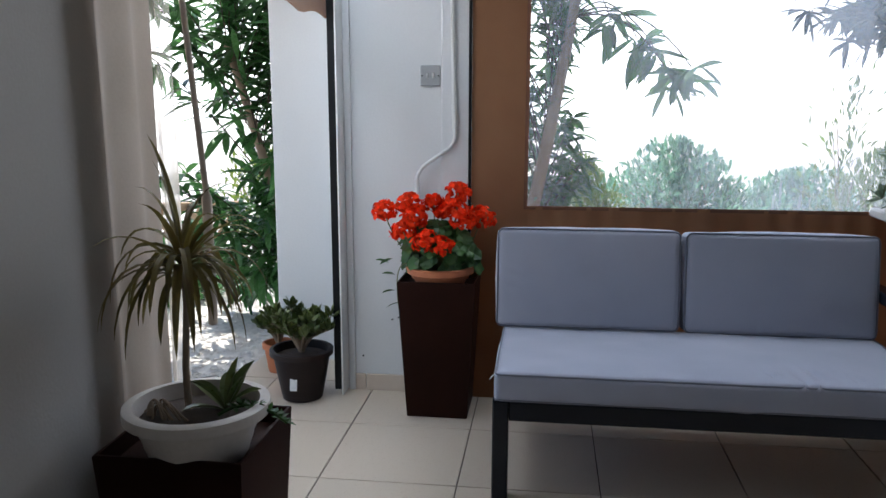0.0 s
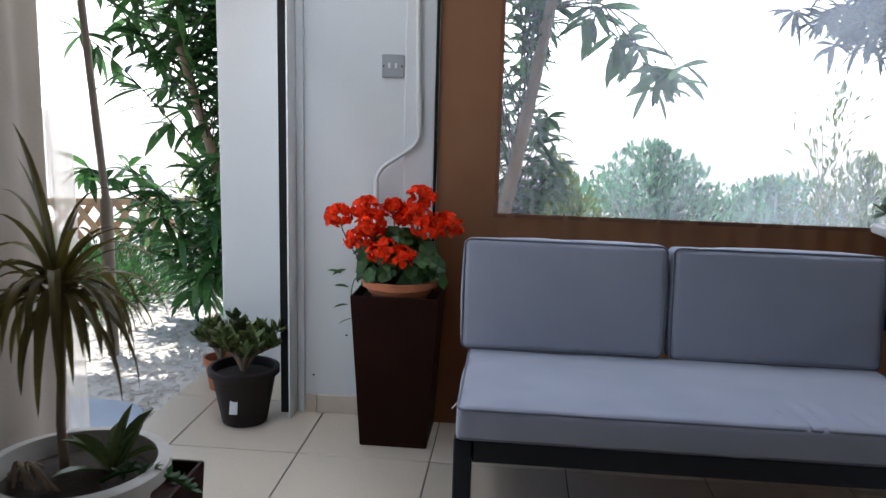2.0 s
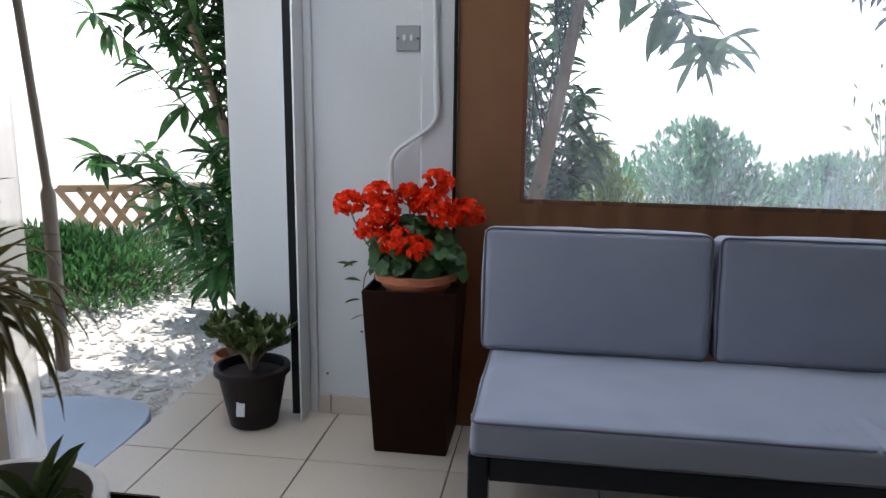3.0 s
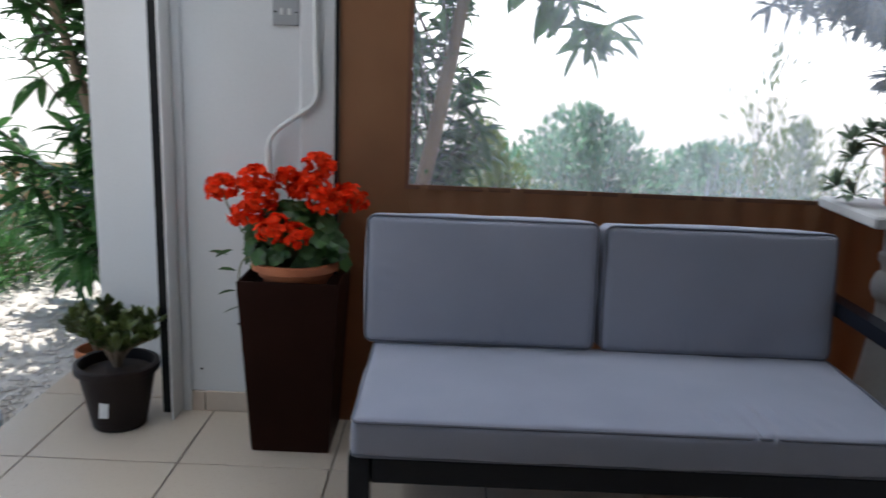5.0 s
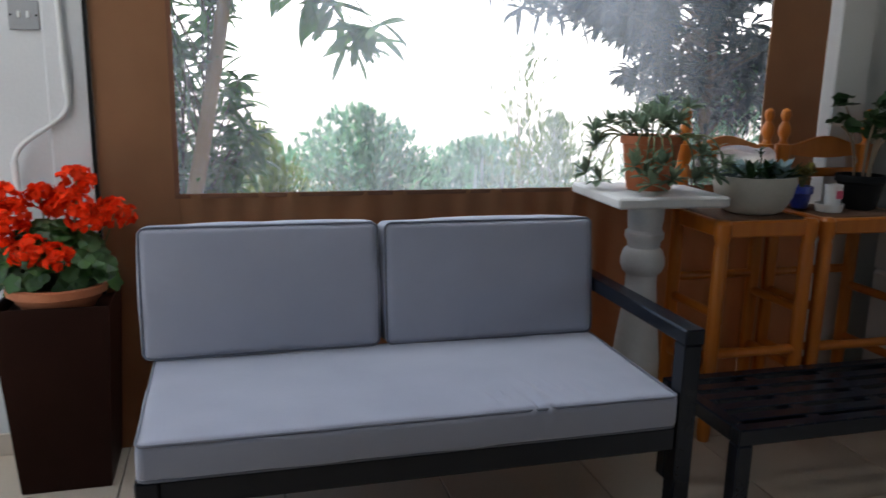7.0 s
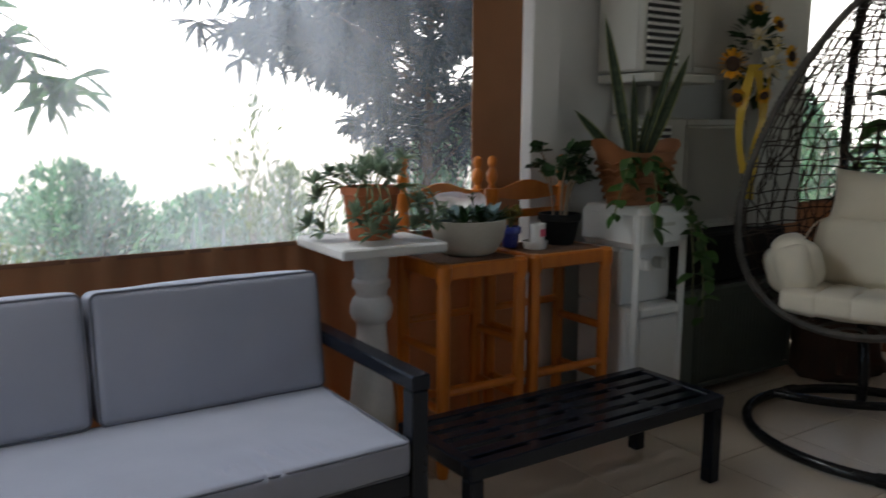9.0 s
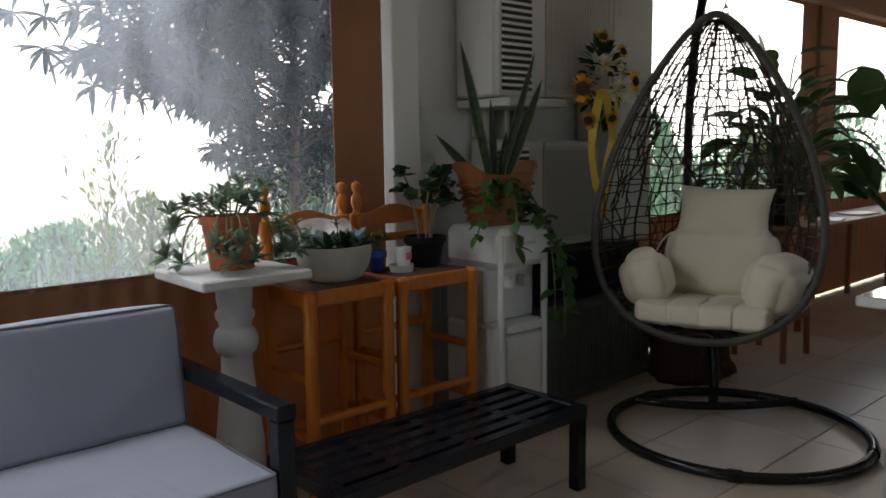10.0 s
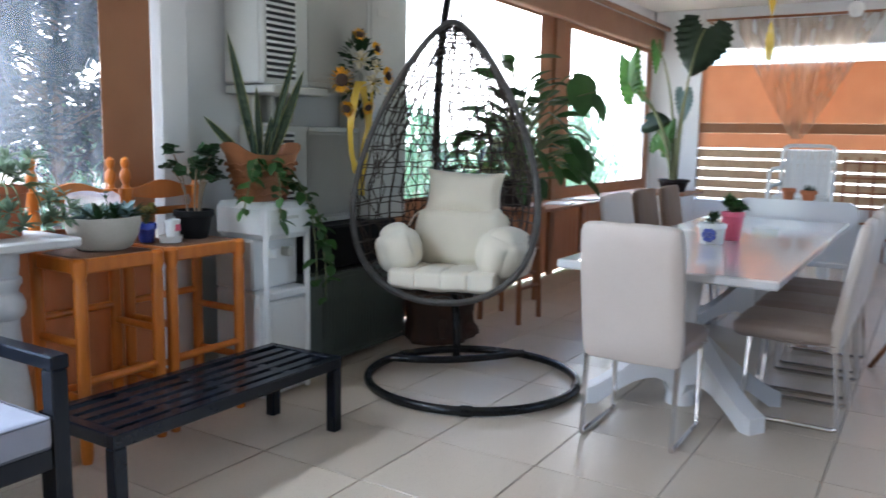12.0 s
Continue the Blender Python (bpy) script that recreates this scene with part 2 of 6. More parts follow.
M["stump"] = mat("dark_stump_wood", (0.035, 0.016, 0.010), 0.8, (0.07, 0.028, 0.014), 7, 60, bump=0.9, stretch=(1, 1, 0.4))
M["stem"] = mat("green_stem", (0.16, 0.18, 0.07), 0.6, (0.12, 0.13, 0.06), 20, 90)
M["wood"] = mat("honey_pine", (0.55, 0.17, 0.022), 0.34, (0.44, 0.12, 0.014), 4, 60, bump=0.08, stretch=(6, 6, 0.6), spec=0.4)
M["wood2"] = mat("brown_wood", (0.28, 0.105, 0.04), 0.45, (0.20, 0.075, 0.028), 4, 60, bump=0.08, stretch=(6, 6, 0.6))
M["trellis"] = mat("pale_timber", (0.48, 0.33, 0.20), 0.7, (0.38, 0.25, 0.14), 5, 60, stretch=(1, 4, 4))
M["rush"] = mat("woven_rush", (0.16, 0.085, 0.05), 0.8, (0.10, 0.05, 0.03), 30, 160, bump=0.8, stretch=(1, 6, 1))
M["stone"] = mat("white_painted_stone", (0.62, 0.61, 0.60), 0.7, (0.52, 0.51, 0.50), 5, 70, bump=0.4)
M["white"] = mat("white_plastic", (0.70, 0.71, 0.70), 0.35, (0.64, 0.65, 0.64), 3, 90, bump=0.03)
M["acwhite"] = mat("aged_white_steel", (0.50, 0.51, 0.48), 0.45, (0.43, 0.44, 0.40), 3, 90, bump=0.05)
M["acgrille"] = mat("grey_grille", (0.46, 0.46, 0.42), 0.6, (0.50, 0.50, 0.46), 4, 90)
M["switchgrey"] = mat("brushed_grey_plate", (0.34, 0.35, 0.36), 0.4, (0.28, 0.29, 0.30), 6, 120, bump=0.03)
M["acdark"] = mat("dark_grille", (0.115, 0.135, 0.118), 0.5, (0.09, 0.107, 0.094), 4, 90, spec=0.3)
M["slotdark"] = mat("dark_slot", (0.03, 0.03, 0.03), 0.7, (0.02, 0.02, 0.02), 4, 90)
M["wicker"] = mat("grey_wicker", (0.075, 0.068, 0.06), 0.6, (0.04, 0.036, 0.032), 20, 150, bump=0.4)
M["wickerdark"] = mat("dark_brown_wicker", (0.040, 0.024, 0.016), 0.55, (0.020, 0.014, 0.010), 20, 150, bump=0.4, spec=0.3)
M["cream"] = mat("cream_cushion_cloth", (0.80, 0.74, 0.61), 0.9, (0.74, 0.68, 0.56), 5, 200, bump=0.15, sheen=0.3)
M["steel"] = mat("black_steel_tube", (0.007, 0.007, 0.008), 0.25, (0.011, 0.011, 0.012), 5, 90, bump=0.03, coat=0.15, spec=0.3)
M["chrome"] = mat("chrome", (0.75, 0.75, 0.76), 0.12, (0.65, 0.65, 0.66), 5, 90, bump=0, metal=1.0)
M["leather"] = mat("taupe_leatherette", (0.56, 0.50, 0.46), 0.45, (0.49, 0.43, 0.39), 3, 160, bump=0.15)
M["leatherdk"] = mat("taupe_seat", (0.34, 0.27, 0.235), 0.5, (0.28, 0.22, 0.19), 3, 160, bump=0.15)
M["tan"] = mat("tan_leatherette", (0.16, 0.085, 0.045), 0.5, (0.12, 0.065, 0.035), 3, 160, bump=0.15)
M["gloss"] = mat("white_gloss_lacquer", (0.74, 0.75, 0.77), 0.15, (0.70, 0.71, 0.73), 2, 60, bump=0.01, coat=0.6)
M["pink"] = mat("pink_glaze", (0.70, 0.12, 0.20), 0.3, (0.62, 0.09, 0.16), 5, 60)
M["blue"] = mat("cobalt_glaze", (0.03, 0.05, 0.30), 0.3, (0.02, 0.04, 0.24), 8, 60)
M["glass"] = film("clear_glass", 0.12, (0.93, 0.96, 0.95))
M["pebble"] = mat("pale_pebble", (0.74, 0.70, 0.65), 0.8, (0.62, 0.58, 0.53), 10, 120, bump=0.2, rand=0.2)
M["gravel"] = mat("gravel_bed", (0.70, 0.66, 0.61), 0.9, (0.52, 0.49, 0.45), 18, 70, bump=1.0)
# blue of the sky-lit shade is mixed into the slab's grey
M["slab"] = mat("skylit_blue_slab", (0.38, 0.45, 0.56), 0.7, (0.33, 0.40, 0.50), 3, 80, bump=0.3)
# emissive white for the added backdrop, stands in for overexposed sky
M["haze"] = bpy.data.materials.new("glowing_backdrop")
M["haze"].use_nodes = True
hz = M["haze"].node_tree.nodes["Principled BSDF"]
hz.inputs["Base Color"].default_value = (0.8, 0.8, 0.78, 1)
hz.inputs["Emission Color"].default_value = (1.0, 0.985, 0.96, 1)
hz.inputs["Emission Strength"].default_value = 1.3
M["label"] = mat("paper_label", (0.75, 0.75, 0.74), 0.7, (0.6, 0.6, 0.6), 30, 90)
M["bulb"] = mat("frosted_glass_bulb", (0.8, 0.8, 0.78), 0.2, (0.75, 0.75, 0.73), 5, 60, trans=0.4)


# ---- geometry helpers ----
Z = Vector((0, 0, 1))
R = random.Random(7)


class Geo:
    """Collects vertices and faces; part() turns them into one mesh."""

    def __init__(self):
        self.v, self.f = [], []

    def add(self, verts, faces):
        o = len(self.v)
        self.v += [tuple(p) for p in verts]
        self.f += [tuple(i + o for i in f) for f in faces]
        return self

    def box(self, c, s, b=0.004, m=None):
        """A chamfered box, centre and size; m: a turn about its centre."""
        h = [x / 2 for x in s]
        b = min(b, min(h) * 0.9)
        verts, idx = [], {}
        for sx in (-1, 1):
            for sy in (-1, 1):
                for sz in (-1, 1):
                    for a in range(3):
                        p = [sx * (h[0] - b), sy * (h[1] - b), sz * (h[2] - b)]
                        p[a] = (sx, sy, sz)[a] * h[a]
                        idx[(sx, sy, sz, a)] = len(verts)
                        verts.append(Vector(p))
        faces = []
        for a in range(3):
            u, w = (a + 1) % 3, (a + 2) % 3
            for s0 in (-1, 1):
                ring = []
                for su, sw in ((-1, -1), (1, -1), (1, 1), (-1, 1)):
                    k = [0, 0, 0]
                    k[a], k[u], k[w] = s0, su, sw
                    ring.append(idx[(*k, a)])
                faces.append(ring if s0 > 0 else ring[::-1])
            for su in (-1, 1):
                for sw in (-1, 1):
                    q = []
                    for s0, ax in ((-1, u), (1, u), (1, w), (-1, w)):
                        k = [0, 0, 0]
                        k[a], k[u], k[w] = s0, su, sw
                        q.append(idx[(*k, ax)])
                    faces.append(q if su * sw > 0 else q[::-1])
        for k in ((x, y, z) for x in (-1, 1) for y in (-1, 1) for z in (-1, 1)):
            t = [idx[(*k, a)] for a in range(3)]
            faces.append(t if k[0] * k[1] * k[2] > 0 else t[::-1])
        c = Vector(c)
        return self.add([c + (m @ p if m else p) for p in verts], faces)

    def tube(self, pts, r, n=8, closed=False, r2=None):
        """A tube along points; r may taper to r2."""
        pts = [Vector(p) for p in pts]
        k = len(pts)
        verts, faces = [], []
        side = None
        for i, p in enumerate(pts):
            a, b = (pts[i - 1], pts[(i + 1) % k]) if closed else (pts[max(i - 1, 0)], pts[min(i + 1, k - 1)])
            d = (b - a).normalized()
            if side is None:
                side = d.orthogonal().normalized()
            side = (side - d * side.dot(d)).normalized()
            up = d.cross(side)
            rr = r if r2 is None else r + (r2 - r) * i / (k - 1)
            verts += [p + rr * (math.cos(2 * math.pi * j / n) * side + math.sin(2 * math.pi * j / n) * up) for j in range(n)]
        for i in range(k if closed else k - 1):
            e = ((i + 1) % k) * n
            for j in range(n):
                faces.append((i * n + j, i * n + (j + 1) % n, e + (j + 1) % n, e + j))
        if not closed:
            faces += [tuple(range(n))[::-1], tuple(range((k - 1) * n, k * n))]
        return self.add(verts, faces)

    def lathe(self, prof, c=(0, 0, 0), n=32, squash=1.0):
        """A turned shape: (radius, height) pairs about z."""
        verts, faces = [], []
        for r, z in prof:
            verts += [(c[0] + r * math.cos(2 * math.pi * j / n), c[1] + squash * r * math.sin(2 * math.pi * j / n), c[2] + z) for j in range(n)]
        for i in range(len(prof) - 1):
            for j in range(n):
                faces.append((i * n + j, i * n + (j + 1) % n, (i + 1) * n + (j + 1) % n, (i + 1) * n + j))
        faces += [tuple(range(n))[::-1], tuple(range((len(prof) - 1) * n, len(prof) * n))]
        return self.add(verts, faces)

    def leaf(self, p, d, L, W, droop=0.3, n=4, twist=0.0, fold=0.15, peak=0.45, flat=None):
        """A folded, drooping leaf from p along d."""
        p, d = Vector(p), Vector(d).normalized()
        side = d.cross(Z)
        side = side.normalized() if side.length > 0.05 else Vector((math.cos(twist * 7), math.sin(twist * 7), 0))
        if flat:
            side = (Vector(flat) - d * d.dot(Vector(flat))).normalized()
        side = (Matrix.Rotation(twist, 3, d) @ side)
        verts, faces = [], []
        q, cur = p.copy(), d.copy()
        for i in range(n + 1):
            s = i / n
            w = W * (0.10 + 0.90 * math.sin(math.pi * min(1, s ** (math.log(0.5) / math.log(peak)))) ** 0.8) * (1 if i < n else 0.05)
            nrm = side.cross(cur).normalized()
            verts += [q - side * w / 2 + nrm * fold * w, q, q + side * w / 2 + nrm * fold * w]
            cur = (cur - Z * droop * 2.2 / n * (0.3 + s)).normalized()
            q = q + cur * L / n
        for i in range(n):
            a = 3 * i
            faces += [(a, a + 1, a + 4, a + 3), (a + 1, a + 2, a + 5, a + 4)]
        return self.add(verts, faces)

    def pillow(self, c, w, h, t, m, n=16):
        """A stuffed square pillow with hollow sides and pointed corners."""
        vs, fs = [], []
        for s in (-1, 1):
            for i in range(n + 1):
                for j in range(n + 1):
                    u, v = -1 + 2 * i / n, -1 + 2 * j / n
                    d = (t / 2) * max(0.0, (1 - u ** 2) * (1 - v ** 2)) ** 0.42
                    d += 0.006 * noise.noise(Vector((u * 3, v * 3, s + 4))) * (1 - abs(u * v))
                    p = Vector((u * w / 2 * (1 - 0.09 * (1 - v * v)), s * d, v * h / 2 * (1 - 0.10 * (1 - u * u))))
                    vs.append(Vector(c) + m @ p)
        k = n + 1
        for s in (0, 1):
            for i in range(n):
                for j in range(n):
                    q = [s * k * k + a * k + b for a, b in ((i, j), (i + 1, j), (i + 1, j + 1), (i, j + 1))]
                    fs.append(q[::-1] if s else q)
        return self.add(vs, fs)

    def soft(self, c, s, r=0.03, puff=0.015, n=10, m=None, seed=0, crease=0.004, ripples=()):
        """A padded block: rounded edges, swollen faces, slight creases."""
        h = Vector(s) / 2
        verts, faces, key = [], [], {}
        c = Vector(c)

        def put(u):
            k = tuple(round(x, 5) for x in u)
            if k not in key:
                p = Vector([u[i] * h[i] for i in range(3)])
                core = Vector([max(-h[i] + r, min(h[i] - r, p[i])) for i in range(3)])
                d = p - core
                if d.length > 1e-9:
                    p = core + d.normalized() * r
                for i in range(3):
                    if abs(u[i]) > 0.999:
                        a, b = u[(i + 1) % 3], u[(i + 2) % 3]
                        p[i] += u[i] * puff * ((1 - a * a) * (1 - b * b)) ** 0.6
                p += Vector([noise.noise(Vector((p[0] * 9 + seed, p[1] * 9, p[2] * 9 + j * 5))) for j in range(3)]) * crease
                for q, rad, amp, wav, ax in ripples:
                    f = math.exp(-((p - Vector(q)).length / rad) ** 2)
                    if f > 0.02:
                        p = p + Vector([(1 if i != ax else 0) * p[i] / h[i] for i in range(3)]) * amp * f * math.sin(2 * math.pi * (p[ax] + 0.25 * p[(ax + 1) % 3]) / wav)
                key[k] = len(verts)
                verts.append(c + (m @ p if m else p))
            return key[k]

        st = [-1 + 2 * i / n for i in range(n + 1)]
        st = [math.copysign(abs(x) ** 0.75, x) for x in st]
        for a in range(3):
            for s0 in (-1, 1):
                for i in range(n):
                    for j in range(n):
                        q = []
                        for x, y in ((st[i], st[j]), (st[i + 1], st[j]), (st[i + 1], st[j + 1]), (st[i], st[j + 1])):
                            u = [0, 0, 0]
                            u[a], u[(a + 1) % 3], u[(a + 2) % 3] = s0, x, y
                            q.append(put(u))
                        faces.append(q if s0 > 0 else q[::-1])
        return self.add(verts, faces)


def mesh_of(name, g, material, smooth=True):
    me = bpy.data.meshes.new(name)
    me.from_pydata(g.v, [], g.f)
    me.materials.append(material)
    if smooth:
        me.polygons.foreach_set("use_smooth", [True] * len(me.polygons))
        me.set_sharp_from_angle(angle=radians(38))
    me.update()
    return me


SMALL = {"rosette", "leaves", "stems", "limbs", "twigs", "foliage", "branches", "spikes", "vine_stems", "vine_leaves", "dry_runners", "basket_weave", "rim_wrap", "basket_base"}


def part(name, g, material, parent, label="", smooth=True):
    ob = new(name, mesh_of(name, g, material, smooth))
    ob.parent = parent
    if name in SMALL:
        tagged(ob, kind="stuff")
    return tagged(ob, label) if label else ob


def thing(name, label, category, at=(0, 0, 0), turn=0.0, group="", kind=""):
    ob = new(name)
    ob.empty_display_size = 0.1
    ob.matrix_world = pose(*at, 0, 0, turn)
    return tagged(ob, label, category, group, kind)


def solid(name, g, material, label, category, kind="", smooth=True):
    return tagged(new(name, mesh_of(name, g, material, smooth)), label, category, "", kind)


def rnd(a, b):
    return R.uniform(a, b)


def around(el_lo, el_hi):
    a, e = rnd(0, 2 * math.pi), radians(rnd(el_lo, el_hi))
    return Vector((math.cos(a) * math.cos(e), math.sin(a) * math.cos(e), math.sin(e)))


def slab(lo, hi, b=0.003):
    return Geo().box([(a + c) / 2 for a, c in zip(lo, hi)], [c - a for a, c in zip(lo, hi)], b)


def bezier(p0, p1, p2, n=10):
    p0, p1, p2 = Vector(p0), Vector(p1), Vector(p2)
    return [p0 * (1 - t) ** 2 + p1 * 2 * t * (1 - t) + p2 * t * t for t in (i / n for i in range(n + 1))]


# ---- structure ----
WALL, CEIL = 3.50, 2.92          # inner face of the window wall, ceiling height
EAST, SOUTH, WEST = 10.1, -2.6, -1.0
gr = Geo()
gr.box((0, 0, -0.30), (600, 600, 0.5), 0.0)
solid("ground", gr, M["gravel"], "pale sunlit gravel ground around the house", "ground", "structure")
floor = solid("floor", slab((-1.48, SOUTH, -0.12), (EAST, 4.30, -0.006)), M["grout"], "beige ceramic tiled floor with thin brown joints", "floor", "structure")


def wall_pieces(name, label, pieces, material):
    g = Geo()
    for lo, hi in pieces:
        g.box([(a + c) / 2 for a, c in zip(lo, hi)], [c - a for a, c in zip(lo, hi)], 0.006)
    return solid(name, g, material, label, "wall", "structure")


wall_pieces("wall_north", "white painted plaster wall between the screened openings", [
    ((-0.885, WALL, 0.0), (-0.345, WALL + 0.2, CEIL)),
    ((2.40, WALL - 0.10, 0.0), (2.56, WALL + 0.2, CEIL)), ((2.56, WALL, 0.0), (4.25, WALL + 0.2, CEIL)),
    ((-0.345, WALL + 0.02, 2.45), (2.40, WALL + 0.2, CEIL)), ((4.25, WALL + 0.02, 2.70), (9.95, WALL + 0.2, CEIL)),
    ((9.95, WALL, 0.0), (EAST + 0.2, WALL + 0.2, CEIL))], M["plaster"])
wall_pieces("wall_north_pier", "narrow white pier carrying the light switch and cable duct", [((-0.46, WALL - 0.03, 0.0), (-0.338, WALL, CEIL))], M["plaster"])
wall_pieces("wall_west", "off-white side wall beside the garden opening, shade put into its grey", [
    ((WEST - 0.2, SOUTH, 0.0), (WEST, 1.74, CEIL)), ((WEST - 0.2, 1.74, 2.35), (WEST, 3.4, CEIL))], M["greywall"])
# never in view; its openings are invented to let fill light in
wall_pieces("wall_south", "unseen plain wall with wide openings added for fill light", [
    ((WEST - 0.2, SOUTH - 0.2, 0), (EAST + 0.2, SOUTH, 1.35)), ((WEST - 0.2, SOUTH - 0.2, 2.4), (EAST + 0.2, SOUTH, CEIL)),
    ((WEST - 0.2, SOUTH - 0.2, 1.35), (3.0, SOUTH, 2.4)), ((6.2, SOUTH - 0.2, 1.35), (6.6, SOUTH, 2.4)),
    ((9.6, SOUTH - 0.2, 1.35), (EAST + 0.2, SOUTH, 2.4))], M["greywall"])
wall_pieces("wall_east", "white end wall around the far screens", [
    ((EAST, 2.90, 0), (EAST + 0.2, WALL, CEIL)), ((EAST, SOUTH, 2.44), (EAST + 0.2, 2.90, CEIL)), ((EAST, SOUTH, 0), (EAST + 0.2, 2.90, 0.60)),
    ((EAST, SOUTH, 0.60), (EAST + 0.2, -1.6, 2.44))], M["plaster"])
wall_pieces("wall_garden", "white outer pillar wall beside the garden opening", [((-1.375, 3.90, -0.05), (-0.70, 4.15, CEIL)), ((-0.90, WALL + 0.2, -0.05), (-0.70, 3.90, CEIL))], M["plaster"])
# overhang beyond the walls is unseen, sized to keep sun off floor and panes
solid("ceiling", slab((-3.4, SOUTH - 0.6, CEIL), (EAST + 0.6, 4.26, CEIL + 0.15)), M["ceil"], "plain white ceiling, run out unseen past the walls to block the sun", "ceiling", "structure")
# extra slab, added to stop the last sun patches inside the garden opening
solid("ceiling_eave", slab((-3.4, 4.262, CEIL), (-0.95, 5.0, CEIL + 0.15)), M["ceil"], "unseen slab added over the outer pillar to block the sun", "ceiling", "structure")

# skirting tiles, one by one
skirting = thing("baseboard", "beige tiled skirting along the white wall", "baseboard", kind="structure")
for x0, x1, y in ((-0.885, -0.818, WALL), (-0.815, -0.465, WALL), (2.56, 2.90, WALL), (2.903, 3.30, WALL)):
    part("tile", slab((x0, y - 0.012, 0), (x1, y - 0.001, 0.078), 0.002), M["skirt"], skirting)
part("tile", slab((-0.887, WALL - 0.012, 0.0), (-0.876, WALL + 0.2, 0.078), 0.002), M["skirt"], skirting)


def cloth(x0, x1, z0, z1, y, amp=0.0, wave=0.1, th=0.004):
    """An upright sheet of cloth with vertical folds."""
    g = Geo()
    n = max(2, int((x1 - x0) / 0.02)) if amp else 1
    vs, fs = [], []
    for k in (0, 1):
        for i in range(n + 1):
            x = x0 + (x1 - x0) * i / n
            d = amp * (math.sin(2 * math.pi * x / wave + 1.3 * math.sin(x * 5.1)) + 0.5 * math.sin(x * 17))
            vs += [(x, y + d + k * th, z0), (x, y + d * 0.5 + k * th, z1)]
    m = 2 * (n + 1)
    for i in range(n):
        a = 2 * i
        fs += [(a, a + 2, a + 3, a + 1), (m + a, m + a + 1, m + a + 3, m + a + 2)]
        fs += [(a, m + a, m + a + 2, a + 2), (a + 1, a + 3, m + a + 3, m + a + 1)]
    fs += [(0, 1, m + 1, m), (2 * n, m + 2 * n, m + 2 * n + 1, 2 * n + 1)]
    return g.add(vs, fs)


def screen(name, label, xa, xb, wx0, wx1, z0, z1, top, y, pane_mat, folds, foot=0.02):
    s = thing(name, label, "window", kind="structure")
    part("side_cloth", cloth(xa, wx0, foot, top, y), M["fabric"], s)
    part("side_cloth", cloth(wx1, xb, foot, top, y), M["fabric"], s)
    part("lower_cloth", cloth(wx0, wx1, foot, z0, y, folds, 0.115), M["fabric"], s)
    part("upper_cloth", cloth(wx0, wx1, z1, top, y), M["fabric"], s)
    p = part("pane", slab((wx0, y + 0.001, z0), (wx1, y + 0.003, z1), 0.0), pane_mat, s, "clear flexible plastic pane, dusty")
    p.visible_shadow = False
    for lo, hi in (((wx0 - 0.012, y - 0.004, z0 - 0.012), (wx1 + 0.012, y - 0.0005, z0 + 0.004)), ((wx0 - 0.012, y - 0.004, z0 + 0.004), (wx0 + 0.004, y - 0.0005, z1))):
        part("hem", slab(lo, hi, 0.001), M["hem"], s, "dark stitched hem")
    return s


screen("window_1", "brown roll-down cloth screen with a clear plastic window", -0.325, 2.395, -0.083, 2.13, 0.885, 2.40, 2.75, WALL - 0.04, M["pvc"], 0.011, 0.001)
screen("window_2", "brown roll-down cloth screen with a clear plastic window", 4.25, 6.98, 4.42, 6.66, 0.87, 2.41, 2.6, WALL - 0.02, M["pvc2"], 0.004)
screen("window_3", "brown roll-down cloth screen with a clear plastic window", 7.0, 9.95, 7.36, 9.76, 0.84, 2.39, 2.6, WALL - 0.02, M["pvc2"], 0.004)
solid("trim_post", slab((6.93, WALL - 0.055, 0), (7.05, WALL - 0.022, 2.6)), M["fabric"], "brown cloth-wrapped post between two screens", "post", "structure")
solid("trim_beam", slab((4.25, WALL - 0.12, 2.43), (EAST, WALL - 0.03, 2.68), 0.01), M["fabric"], "brown valance box above the window screens", "trim", "structure")
solid("trim_rail", Geo().tube([(4.25, WALL - 0.16, 2.70), (EAST, WALL - 0.16, 2.70)], 0.03, 12), M["fabric"], "rolled brown screen tube above the valance", "trim", "structure")
solid("trim_edge", slab((-0.338, WALL - 0.055, 0.0), (-0.326, WALL - 0.031, CEIL)), M["black"], "black gasket along the screen edge", "trim", "structure")

# jamb channel of the garden opening
jamb = thing("door_1", "white aluminium screen channel with a black gap", "door frame", kind="structure")
part("gasket", slab((-0.942, 3.395, 0.03), (-0.905, 3.499, CEIL), 0.001), M["black"], jamb, "black gap of the screen channel")
part("fin", slab((-0.9045, 3.375, 0.01), (-0.8975, 3.499, CEIL), 0.001), M["alu"], jamb)
part("jamb_post", slab((-0.897, 3.482, 0.0), (-0.866, WALL - 0.001, CEIL), 0.003), M["plaster"], jamb)
valance = Geo()
vs, fs, n = [], [], 26
for k in (0, 1):
    for i in range(n + 1):
        u = i / n
        y = 1.8 + 1.62 * u
        vs += [(-0.955 + 0.008 * k, y, 1.668 + 0.028 * abs(math.sin(u * 12.0))), (-0.955 + 0.008 * k, y, 2.4)]
m2 = 2 * (n + 1)
for i in range(n):
    a = 2 * i
    fs += [(a, a + 2, a + 3, a + 1), (m2 + a, m2 + a + 1, m2 + a + 3, m2 + a + 2), (a, m2 + a, m2 + a + 2, a + 2)]
solid("door_valance", valance.add(vs, fs), M["fabric"], "brown scalloped cloth valance over the garden opening", "valance", "structure")

